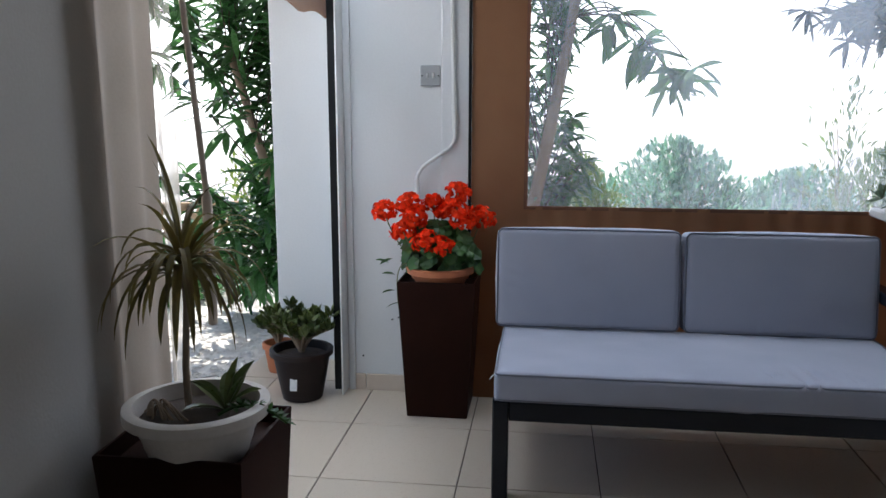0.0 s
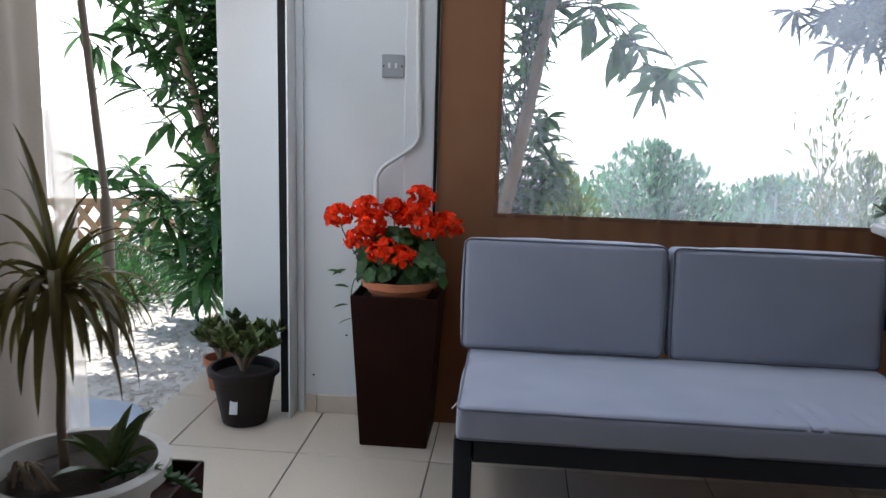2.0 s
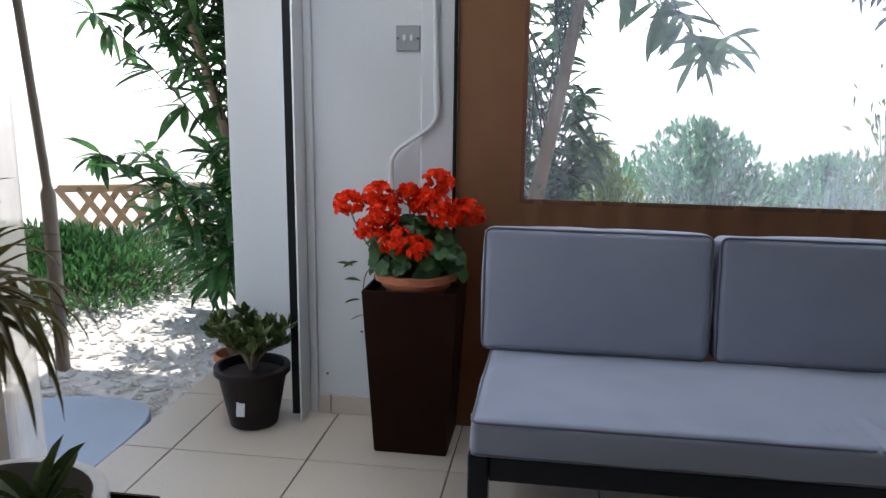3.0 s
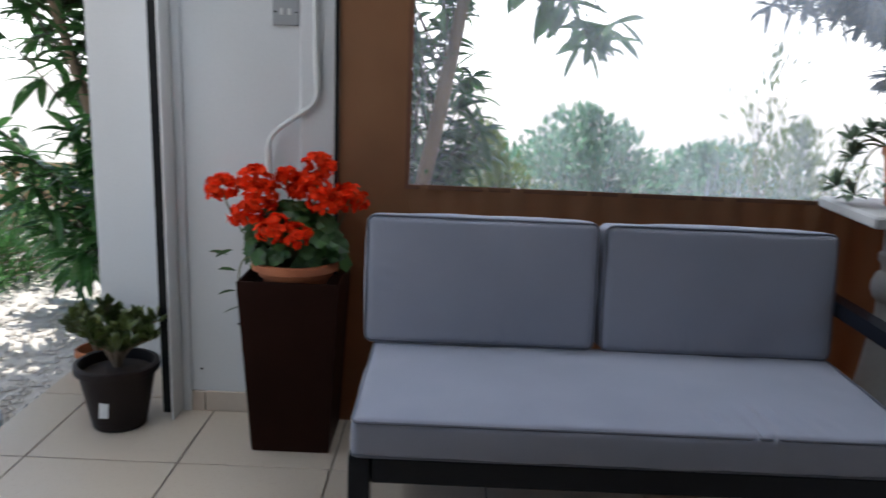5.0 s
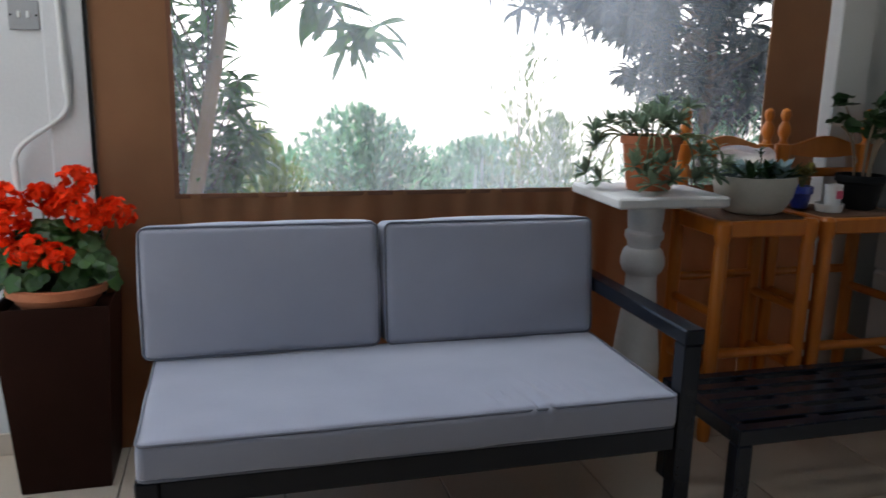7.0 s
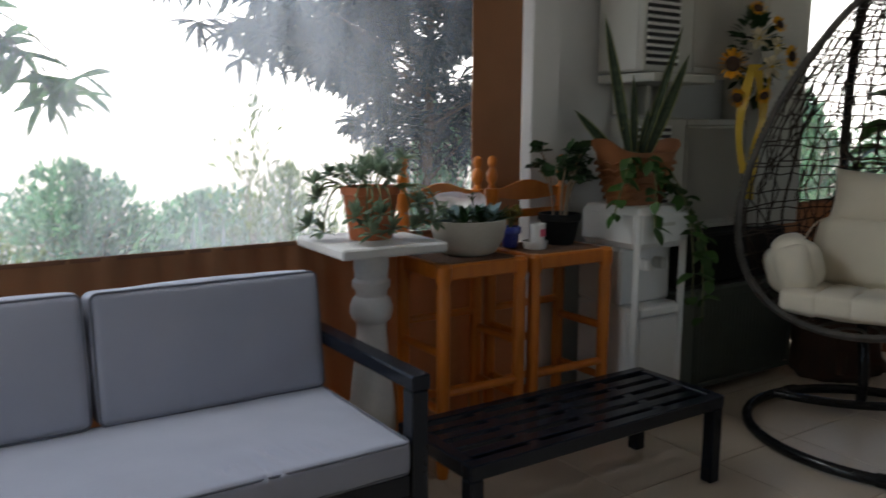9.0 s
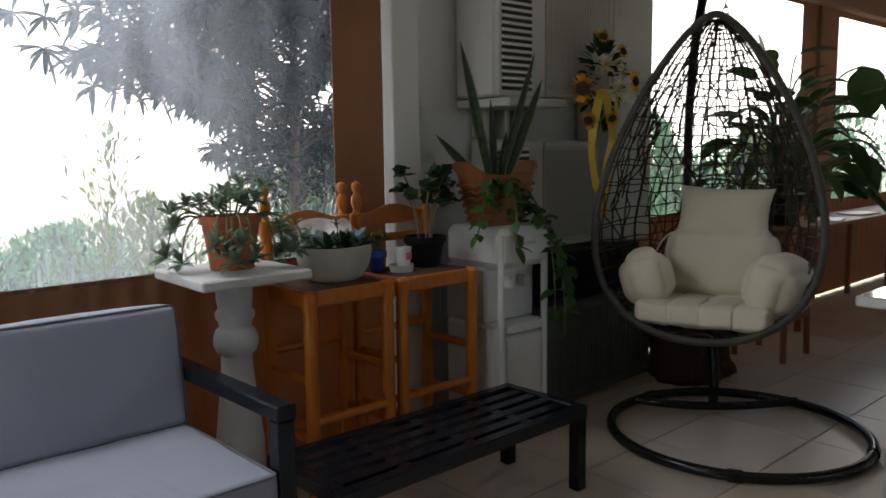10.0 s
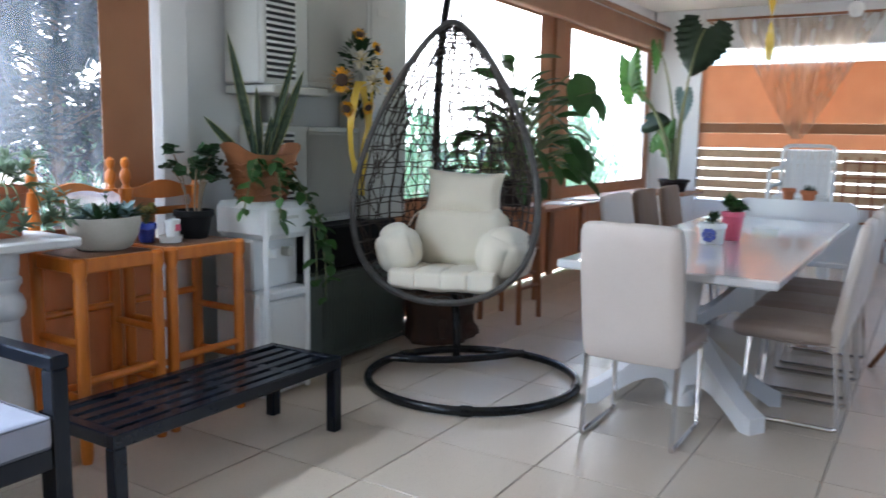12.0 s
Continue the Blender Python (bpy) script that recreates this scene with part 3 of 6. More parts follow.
# gathered curtains and the net at the garden opening
def folds(x, y0, y1, z0, z1, amp, waves, seed):
    g = Geo()
    n = 60
    vs, fs = [], []
    for zi in range(7):
        z = z0 + (z1 - z0) * zi / 6
        for i in range(n + 1):
            u = i / n
            a = amp * (math.sin(u * waves * 2 * math.pi + seed) + 0.4 * math.sin(u * waves * 5.3 + zi * 0.25))
            vs.append((x + a, y0 + (y1 - y0) * u + 0.006 * math.sin(zi + u * 9), z))
    for zi in range(6):
        for i in range(n):
            a = zi * (n + 1) + i
            fs.append((a, a + 1, a + n + 2, a + n + 1))
    return g.add(vs, fs)


cur = thing("curtain", "cream gathered curtain hanging beside the garden opening", "curtain", (0, 0, 0))
part("drape", folds(-0.966, 1.630, 1.885, 0.03, 2.45, 0.010, 1.8, 2.0), M["curtain"], cur)
part("net", folds(-0.955, 1.865, 1.985, 0.03, 2.45, 0.007, 1.6, 0.5), M["net"], cur, "sheer white net edge")
solid("curtain_rail", Geo().tube([(-0.955, 1.62, 2.46), (-0.955, 3.42, 2.46)], 0.012, 10), M["alu"], "white curtain rail above the garden opening", "rail")
pole = thing("crank_pole", "hanging grey-brown pole for winding the screen", "pole", (-0.848, 1.90, 0.76))
part("rod", Geo().tube([(0, 0, 0.34), (-0.107, 0, 1.70)], 0.008, 10), M["curtain"], pole)
part("grip", Geo().lathe([(0.006, 0), (0.012, 0.005), (0.013, 0.33), (0.008, 0.345)], n=12), M["curtain"], pole)

# ---- things by the white wall ----
sw = thing("light_switch", "grey double light switch with white rockers on the wall", "switch", (-0.51, WALL - 0.001, 1.445))
part("plate", Geo().box((0, -0.005, 0), (0.088, 0.010, 0.088), 0.003), M["switchgrey"], sw, "brushed grey metal plate")
for dx in (-0.013, 0.013):
    part("rocker", Geo().box((dx, -0.012, 0.002), (0.011, 0.006, 0.022), 0.002), M["white"], sw)
for dx in (-0.036, 0.036):
    part("screw", Geo().lathe([(0.003, 0), (0.003, 0.002)], n=10), M["steel"], sw).matrix_local = pose(dx, -0.011, 0, 90, 0, 0)
duct = thing("cable_duct", "white bent plastic conduit running down the wall", "conduit", (0, 0, 0))
DY = WALL - 0.045
pts = [(-0.415, DY, 2.9), (-0.412, DY, 1.75), (-0.402, DY, 1.34)]
part("pipe", Geo().tube(pts, 0.0085, 10), M["white"], duct)
part("coupling", Geo().tube([(-0.402, DY, 1.34), (-0.398, DY, 1.215)], 0.0115, 10), M["white"], duct)
low = [(-0.398, DY, 1.22)] + bezier((-0.397, DY, 1.19), (-0.396, DY, 1.16), (-0.43, DY, 1.13), 6) + bezier((-0.51, DY, 1.075), (-0.565, DY, 1.04), (-0.566, DY, 0.99), 8)
part("pipe", Geo().tube(low, 0.0085, 10), M["white"], duct)
part("coupling", Geo().tube([(-0.566, DY, 1.0), (-0.563, DY, 0.90)], 0.0115, 10), M["white"], duct)
part("pipe", Geo().tube([(-0.563, DY, 0.90), (-0.56, DY, 0.06)], 0.0085, 10), M["white"], duct)
for p in ((-0.83, 0.16), (-0.66, 0.35), (-0.69, 0.34)):
    solid("wall_nail", Geo().lathe([(0.001, 0), (0.005, 0.002), (0.004, 0.006), (0.001, 0.008)], (p[0], WALL - 0.004, p[1]), 8), M["black"], "small dark nail stuck in the plaster", "nail")


def tall_planter(at, label):
    """Tapered square planter with a rim and an inner tray."""
    t = thing("tall_planter", label, "planter", at)
    g = Geo()
    a, b, h, th = 0.13, 0.163, 0.60, 0.008
    ring = lambda r, z: [(-r, -r, z), (r, -r, z), (r, r, z), (-r, r, z)]
    vs = ring(a - 0.004, 0) + ring(a, 0.006) + ring(b, h - 0.004) + ring(b - 0.002, h) + ring(b - th, h) + ring(b - th - 0.012, h - 0.09)
    fs = [(3, 2, 1, 0)]
    for k in range(5):
        fs += [(4 * k + j, 4 * k + (j + 1) % 4, 4 * k + 4 + (j + 1) % 4, 4 * k + 4 + j) for j in range(4)]
    part("body", g.add(vs, fs), M["planter"], t)
    part("tray", Geo().box((0, 0, h - 0.045), (2 * (b - th) - 0.006, 2 * (b - th) - 0.006, 0.012), 0.002), M["planter"], t)
    return t


def pot(parent, r0, r1, h, material, rim=0.012, n=36, bands=0, label=""):
    prof = [(r0 * 0.9, 0), (r0, 0.004)]
    for i in range(1, 8):
        u = i / 8
        prof.append((r0 + (r1 - r0) * u + (0.002 * (i % 2) if bands else 0), h * u * 0.9))
    prof += [(r1, h - 0.03), (r1 + rim, h - 0.026), (r1 + rim, h - 0.003), (r1 + rim * 0.6, h), (r1 - 0.004, h), (r1 - 0.01, h - 0.04), (r1 - 0.012, h - 0.05)]
    part("pot", Geo().lathe(prof, n=n), material, parent, label)
    part("soil", Geo().lathe([(r1 - 0.012, h - 0.035), (r1 * 0.6, h - 0.027), (r1 * 0.3, h - 0.022), (0.001, h - 0.02)], n=24), M["soil"], parent)


tall_planter((-0.766, 1.612, 0), "tall dark brown square planter beside the curtain")
dr = thing("dracaena", "spindly dracaena with drooping olive leaves in a white pot", "potted plant", (-0.742, 1.56, 0.561))
pot(dr, 0.10, 0.138, 0.128, M["potwhite"], 0.018, bands=1, label="round off-white plastic pot")
part("trunk", Geo().tube([(-0.02, 0, 0.09), (-0.022, 0, 0.2), (-0.014, 0.004, 0.34), (-0.02, 0.008, 0.43)], 0.0085, 10, r2=0.0065), M["bark"], dr)
g = Geo()
for i in range(62):
    e = rnd(5, 85)
    d = around(e, e)
    g.leaf((-0.02, 0.008, 0.40 + 0.05 * rnd(0, 1)), d, rnd(0.18, 0.27), rnd(0.014, 0.020), (2.3 if e < 55 else 1.0) * rnd(0.7, 1.1), 8, rnd(-0.4, 0.4), 0.2, 0.35)
part("leaves", g, M["leafolive"], dr)
g = Geo()
for i in range(9):
    g.leaf((0.055, 0.02, 0.10), around(25, 70), rnd(0.10, 0.15), rnd(0.025, 0.036), 0.35, 6, rnd(-0.3, 0.3), 0.25, 0.55)
part("rosette", g, M["leafjade"], dr, "small green aloe rosette")
g = Geo()
st = bezier((0.06, -0.03, 0.11), (0.13, -0.02, 0.16), (0.19, 0.03, 0.075), 12)
g.tube(st, 0.004, 6)
for q in st[3:]:
    for k in range(5):
        g.leaf(q, around(-10, 60), 0.022, 0.013, 0.2, 2, 0, 0.1)
part("trailing_stem", g, M["leaf"], dr, "trailing succulent stem hanging over the rim")
for i in range(14):
    a = rnd(0, 6.28)
    g = Geo().tube(bezier((-0.09 + 0.03 * math.cos(a), 0.0 + 0.03 * math.sin(a), 0.1), (-0.07, -0.05, rnd(0.14, 0.19)), (-0.03 + 0.04 * math.cos(a), -0.07, 0.11), 6), 0.0022, 5)
    part("dry_runner", g, M["bark"], dr, "dry looping runner")

jade = thing("jade_plant", "bushy jade plant in a brown flowerpot on the tiles", "potted plant", (-1.085, 3.36, 0.0))
pot(jade, 0.090, 0.130, 0.235, M["brownpot"], 0.014, label="dark brown plastic flowerpot with a paper tag")
part("tag", Geo().box((-0.005, -0.114, 0.10), (0.032, 0.004, 0.06), 0.001, Matrix.Rotation(radians(-10), 3, "X")), M["label"], jade, "white paper tag")


def jade_crown(parent, base, n, spread, h, seed):
    g, s = Geo(), Geo()
    for i in range(n):
        a = 2 * math.pi * i / n + rnd(-0.3, 0.3)
        tip = (base[0] + spread * rnd(0.4, 1) * math.cos(a), base[1] + spread * rnd(0.4, 1) * math.sin(a), base[2] + h * rnd(0.65, 1.0))
        path = bezier((base[0], base[1], base[2]), (base[0] + 0.3 * (tip[0] - base[0]), base[1] + 0.3 * (tip[1] - base[1]), base[2] + h * 0.6), tip, 6)
        s.tube(path, 0.008, 7, r2=0.004)
        for q in path[3:]:
            for k in range(9):
                d = around(25, 88)
                g.leaf(Vector(q) + d * 0.006, d, rnd(0.042, 0.060), rnd(0.020, 0.027), 0.05, 3, rnd(-0.6, 0.6), 0.12, 0.6)
                g.leaf(Vector(q) + d * 0.006 - Vector((0, 0, 0.004)), d, rnd(0.042, 0.056), rnd(0.020, 0.026), 0.05, 3, rnd(-0.6, 0.6), -0.12, 0.6)
    part("branches", s, M["bark"], parent)
    part("leaves", g, M["leafjade"], parent)


jade_crown(jade, (0, 0, 0.20), 19, 0.17, 0.19, 1)
tp = thing("small_jade_plant", "small jade plant in a terracotta pot by the outer wall", "potted plant", (-1.31, 3.70, 0.0))
pot(tp, 0.055, 0.075, 0.15, M["terra"], 0.008, label="orange terracotta pot")
jade_crown(tp, (0, 0, 0.12), 9, 0.10, 0.16, 2)

# geranium on its planter
PL = (-0.441, 3.322)
tall_planter((PL[0], PL[1], 0), "tall dark brown square planter against the white wall")
ger = thing("geranium", "red geranium in full bloom in a terracotta bowl", "potted plant", (PL[0], PL[1] - 0.02, 0.562))
pot(ger, 0.10, 0.135, 0.085, M["terra"], 0.012, label="shallow terracotta bowl")
g, s = Geo(), Geo()


def round_leaf(g, c, nrm, r):
    """A scalloped, cupped round leaf."""
    nrm = Vector(nrm).normalized()
    a = nrm.orthogonal().normalized()
    b = nrm.cross(a)
    k = 14
    ph = rnd(0, 6)
    vs = [Vector(c)] + [Vector(c) + r * (0.9 + 0.12 * math.cos(5 * t + ph)) * (math.cos(t) * a + math.sin(t) * b) + nrm * r * (0.22 + 0.08 * math.cos(5 * t)) for t in (2 * math.pi * i / k for i in range(k))]
    g.add(vs, [(0, i + 1, (i + 1) % k + 1) for i in range(k)])


for i in range(210):
    d = around(-25, 80)
    c = Vector((0, 0, 0.13)) + Vector((d[0] * 0.17, d[1] * 0.13, d[2] * 0.14)) * rnd(0.65, 1.0)
    c[1] = min(c[1], 0.14)
    s.tube([(d[0] * 0.03, d[1] * 0.03, 0.06), c], 0.0022, 4)
    round_leaf(g, c, d + Vector((0, -0.5, 0.7)), rnd(0.022, 0.042))
for q in ((-0.20, -0.04, 0.115), (-0.215, -0.05, 0.10), (-0.185, -0.06, 0.05), (-0.19, -0.05, -0.02), (-0.17, -0.06, -0.07)):
    g.leaf(q, (-0.6, -0.3, rnd(-0.3, 0.4)), 0.06, 0.026, 0.2, 4, rnd(-0.5, 0.5))
s.tube(bezier((-0.08, -0.06, 0.07), (-0.2, -0.08, 0.18), (-0.17, -0.06, -0.1), 10), 0.0025, 5)
part("leaves", g, M["leaf"], ger)
part("stems", s, M["stem"], ger)
for hx, hy, hz, hr in ((-0.235, -0.03, 0.315, 0.050), (-0.125, -0.03, 0.345, 0.052), (-0.11, -0.06, 0.29, 0.055), (-0.145, -0.07, 0.235, 0.048), (-0.03, 0.02, 0.345, 0.040), (-0.045, -0.10, 0.20, 0.052),
                        (0.02, -0.11, 0.185, 0.045), (0.075, 0.0, 0.395, 0.048), (0.07, -0.03, 0.32, 0.055), (0.10, -0.05, 0.285, 0.05), (0.17, 0.03, 0.285, 0.055), (0.005, 0.02, 0.31, 0.032)):
    g = Geo()
    hr *= 1.14
    c = Vector((hx, hy, hz))
    for i in range(85):
        d = around(-40, 90)
        q = c + Vector((d[0], d[1], d[2] * 0.8)) * hr * rnd(0.72, 1.02)
        round_leaf(g, q, d + 0.7 * around(-80, 80), rnd(0.012, 0.017))
    fl = part("flower_head", g, M["red"], ger, "round red flower head")
    part("stalk", Geo().tube(bezier((hx * 0.3, hy * 0.3, 0.08), (hx * 0.8, hy * 0.8, 0.15), c, 6), 0.003, 6), M["stem"], fl)


# ---- sofa ----
def cushion(parent, name, c, s, turn=None, label="", ripples=()):
    g = Geo().soft(c, s, 0.018, 0.010, 96 if s[0] > 1 else 48, turn, seed=c[0] * 3, crease=0.004, ripples=ripples)
    cu = part(name, g, M["sofa"], parent, label)
    h = Vector(s) / 2
    a = min(range(3), key=lambda i: s[i])
    u, w = (a + 1) % 3, (a + 2) % 3
    for sg in (-1, 1):
        pts, cr = [], 0.024
        for qx, qy, a0 in ((1, 1, 0), (-1, 1, 90), (-1, -1, 180), (1, -1, 270)):
            for k in range(6):
                t = radians(a0 + 18 * k)
                p = [0, 0, 0]
                p[u], p[w], p[a] = qx * (h[u] - cr) + (cr - 0.001) * math.cos(t), qy * (h[w] - cr) + (cr - 0.001) * math.sin(t), sg * (h[a] - 0.005)
                pts.append(Vector(c) + ((turn @ Vector(p)) if turn else Vector(p)))
        part("piping", Geo().tube(pts, 0.0038, 7, closed=True), M["piping"], cu, "darker grey corded edge")
    return cu


sofa = thing("garden_sofa", "one-armed garden sofa, anthracite frame and grey canvas cushions", "sofa", (0, 0, 0))
cushion(sofa, "seat_cushion", (0.545, 2.790, 0.405), (1.395, 0.585, 0.098), None, "long grey canvas seat cushion with creases", [((0.30, -0.27, 0.05), 0.06, 0.0048, 0.047, 0), ((0.20, -0.21, 0.052), 0.055, 0.0055, 0.052, 0), ((0.33, -0.19, 0.054), 0.065, 0.0065, 0.062, 0), ((0.46, -0.21, 0.050), 0.05, 0.004, 0.06, 0)])
tilt = Matrix.Rotation(radians(-8), 3, "X")
cushion(sofa, "back_cushion", (0.168, 3.135, 0.644), (0.70, 0.13, 0.386), tilt, "grey canvas back cushion", [((0.06, -0.06, -0.16), 0.05, 0.0035, 0.05, 0), ((-0.30, -0.06, 0.0), 0.04, 0.003, 0.05, 2), ((0.06, -0.06, 0.16), 0.04, 0.003, 0.05, 0)])
cushion(sofa, "back_cushion", (0.890, 3.135, 0.640), (0.70, 0.13, 0.386), tilt, "grey canvas back cushion", [((-0.07, -0.06, -0.17), 0.06, 0.003, 0.055, 0)])
F = M["frame"]
part("front_rail", slab((-0.105, 2.508, 0.285), (1.246, 2.562, 0.353), 0.004), F, sofa)
part("back_rail", slab((-0.105, 3.20, 0.285), (1.246, 3.219, 0.353), 0.004), F, sofa)
part("side_rail", slab((-0.160, 2.562, 0.285), (-0.106, 3.20, 0.353), 0.004), F, sofa)
for i in range(6):
    x = 0.02 + i * 0.22
    part("slat", slab((x, 2.562, 0.325), (x + 0.06, 3.20, 0.345), 0.003), F, sofa)
for lo, hi in (((-0.160, 2.506, 0), (-0.106, 2.561, 0.354)), ((-0.160, 3.20, 0), (-0.106, 3.255, 0.60)), ((1.248, 2.50, 0), (1.302, 2.555, 0.591)), ((1.248, 3.22, 0), (1.302, 3.275, 0.591))):
    part("leg", slab(lo, hi, 0.004), F, sofa)
part("armrest", slab((1.245, 2.495, 0.592), (1.306, 3.28, 0.637), 0.005), F, sofa)
part("back_frame", slab((-0.106, 3.215, 0.55), (1.247, 3.255, 0.60), 0.004), F, sofa)
part("strut", Geo().tube([(-0.13, 3.0, 0.34), (-0.20, 2.95, 0.27)], 0.0025, 6), M["alu"], sofa)

# ---- slatted bench ----
bench = thing("slatted_table", "low anthracite slatted metal coffee table", "coffee table", (0, 0, 0))
bx0, bx1, by0, by1, bz = 1.43, 2.585, 2.475, 2.895, 0.338
part("rim", slab((bx0, by0, bz - 0.05), (bx1, by0 + 0.045, bz), 0.004), F, bench)
part("rim", slab((bx0, by1 - 0.045, bz - 0.05), (bx1, by1, bz), 0.004), F, bench)
part("rim", slab((bx0, by0 + 0.0455, bz - 0.05), (bx0 + 0.045, by1 - 0.0455, bz), 0.004), F, bench)
part("rim", slab((bx1 - 0.045, by0 + 0.0455, bz - 0.05), (bx1, by1 - 0.0455, bz), 0.004), F, bench)
for i in range(4):
    y = by0 + 0.071 + i * 0.0745
    part("slat", slab((bx0 + 0.0455, y, bz - 0.022), (bx1 - 0.0455, y + 0.046, bz - 0.003), 0.003), F, bench)
for x in (1.70, 1.985, 2.27):
    part("cross_bar", slab((x, by0 + 0.046, bz - 0.040), (x + 0.045, by1 - 0.046, bz - 0.006), 0.003), F, bench)
for x in (bx0 + 0.002, bx1 - 0.052):
    for y in (by0 + 0.002, by1 - 0.052):
        part("leg", slab((x, y, 0), (x + 0.05, y + 0.05, bz - 0.051), 0.004), F, bench)

# ---- pedestal with trailing succulents ----
ped = thing("pedestal_table", "white painted stone baluster pedestal with a square top", "pedestal", (1.52, 3.235, 0), -2)
part("column", Geo().lathe([(0.105, 0), (0.105, 0.05), (0.084, 0.06), (0.071, 0.08), (0.080, 0.13), (0.088, 0.20), (0.086, 0.28), (0.076, 0.37), (0.064, 0.47), (0.056, 0.56), (0.056, 0.60), (0.070, 0.612),
                            (0.079, 0.636), (0.079, 0.662), (0.069, 0.69), (0.057, 0.70), (0.059, 0.72), (0.070, 0.735), (0.070, 0.755), (0.060, 0.765), (0.061, 0.785), (0.064, 0.80), (0.064, 0.852)], n=40), M["stone"], ped)
part("cap", Geo().box((0, 0, 0.862), (0.17, 0.17, 0.02), 0.005), M["stone"], ped)
part("top", Geo().box((0, 0, 0.8905), (0.41, 0.41, 0.037), 0.007), M["stone"], ped)


def trailing(parent, base, n, L, leafmat, leaf_l=0.04, leaf_w=0.016, drop=0.2, flat=0.0, per=5, el=(10, 70), end=5):
    """Branching stems that arch over, with leaf rosettes."""
    g, s = Geo(), Geo()
    for i in range(n):
        az, ez = 2.4 * i + rnd(-0.3, 0.3), radians(rnd(*el))
        d = Vector((math.cos(az) * math.cos(ez), math.sin(az) * math.cos(ez), math.sin(ez)))
        tip = Vector(base) + d * L * rnd(0.6, 1) - Vector((0, 0, drop * rnd(0, 1) if rnd(0, 1) < 0.6 else 0))
        tip[2] = max(tip[2], flat)
        mid = (Vector(base) + tip) / 2 + Vector((0, 0, 0.10 * rnd(0.3, 1)))
        path = bezier(base, mid, tip, 7)
        s.tube(path, 0.004, 5, r2=0.0025)
        for j, q in enumerate(path[2:]):
            for k in range(per + (end if j == 5 else 0)):
                g.leaf(q, around(-20, 80), leaf_l * rnd(0.7, 1.2), leaf_w * rnd(0.8, 1.2), 0.15, 3, rnd(-0.5, 0.5), 0.15, 0.6)
    part("stems", s, M["stem"], parent)
    part("leaves", g, leafmat, parent)


suc = thing("trailing_succulent", "grey-green trailing succulent in a ribbed terracotta pot", "potted plant", (1.52, 3.235, 0.9105))
g = Geo()
n = 40
prof = [(0.076, 0), (0.080, 0.004), (0.103, 0.160), (0.113, 0.163), (0.113, 0.190), (0.103, 0.190), (0.097, 0.15)]
vs, fs = [], []
for k, (r, z) in enumerate(prof):
    for j in range(n):
        rr = r * (1 + (0.035 * math.cos(10 * 2 * math.pi * j / n) if k < 3 else 0))
        vs.append((rr * math.cos(2 * math.pi * j / n), 0.8 * rr * math.sin(2 * math.pi * j / n), z))
for k in range(len(prof) - 1):
    fs += [(k * n + j, k * n + (j + 1) % n, (k + 1) * n + (j + 1) % n, (k + 1) * n + j) for j in range(n)]
part("pot", g.add(vs, fs + [tuple(range(n))[::-1]]), M["terra2"], suc, "ribbed terracotta plastic pot")
part("soil", Geo().lathe([(0.099, 0.165), (0.001, 0.175)], n=24, squash=0.8), M["soil"], suc)
for ra, fo, z in ((-0.06, 0, 0.23), (0.0, 0.03, 0.25), (0.04, -0.02, 0.285), (0.09, 0, 0.235), (0.12, 0, 0.29), (0.05, 0.02, 0.22), (-0.04, 0.06, 0.21), (-0.10, 0.03, 0.235), (0.03, 0.06, 0.24), (-0.02, -0.05, 0.26), (-0.15, 0.02, 0.23), (-0.20, 0.02, 0.20), (-0.19, 0.03, 0.15),
                  (-0.22, 0.03, 0.05), (-0.17, 0.06, 0.03), (-0.02, 0.14, 0.06), (0.03, 0.15, 0.10), (0.07, 0.14, 0.05), (0.0, 0.16, 0.035), (-0.06, 0.13, 0.09), (0.15, 0.06, 0.035), (0.18, 0.04, 0.07), (0.17, 0.05, 0.13), (0.22, 0.03, 0.06), (0.24, 0.05, 0.10)):
    tip = Vector((0.90 * ra - 0.43 * fo, -0.43 * ra - 0.90 * fo, z))
    root = Vector((tip[0] * 0.35, tip[1] * 0.35, 0.17))
    over = Vector((tip[0] * 0.9, tip[1] * 0.9, max(0.25, z * 0.95)))
    path = bezier(root, over, tip, 8)
    g = Geo()
    for k in range(17):
        d = (around(-25, 80) + Vector((tip[0], tip[1], 0)) * 1.5).normalized()
        g.leaf(tip, d, rnd(0.042, 0.072), rnd(0.018, 0.026), 0.1, 4, rnd(-0.4, 0.4), 0.18, 0.6)
    for k in range(4):
        g.leaf(path[rnd(0, 1) > 0.5 and 6 or 7], around(-20, 60), rnd(0.03, 0.045), 0.014, 0.2, 3, rnd(-0.5, 0.5), 0.15, 0.6)
    ros = part("rosette", g, M["leafgrey"], suc)
    part("stem", Geo().tube(path, 0.0042, 6, r2=0.003), M["stem"], ros, "pale bare stem")

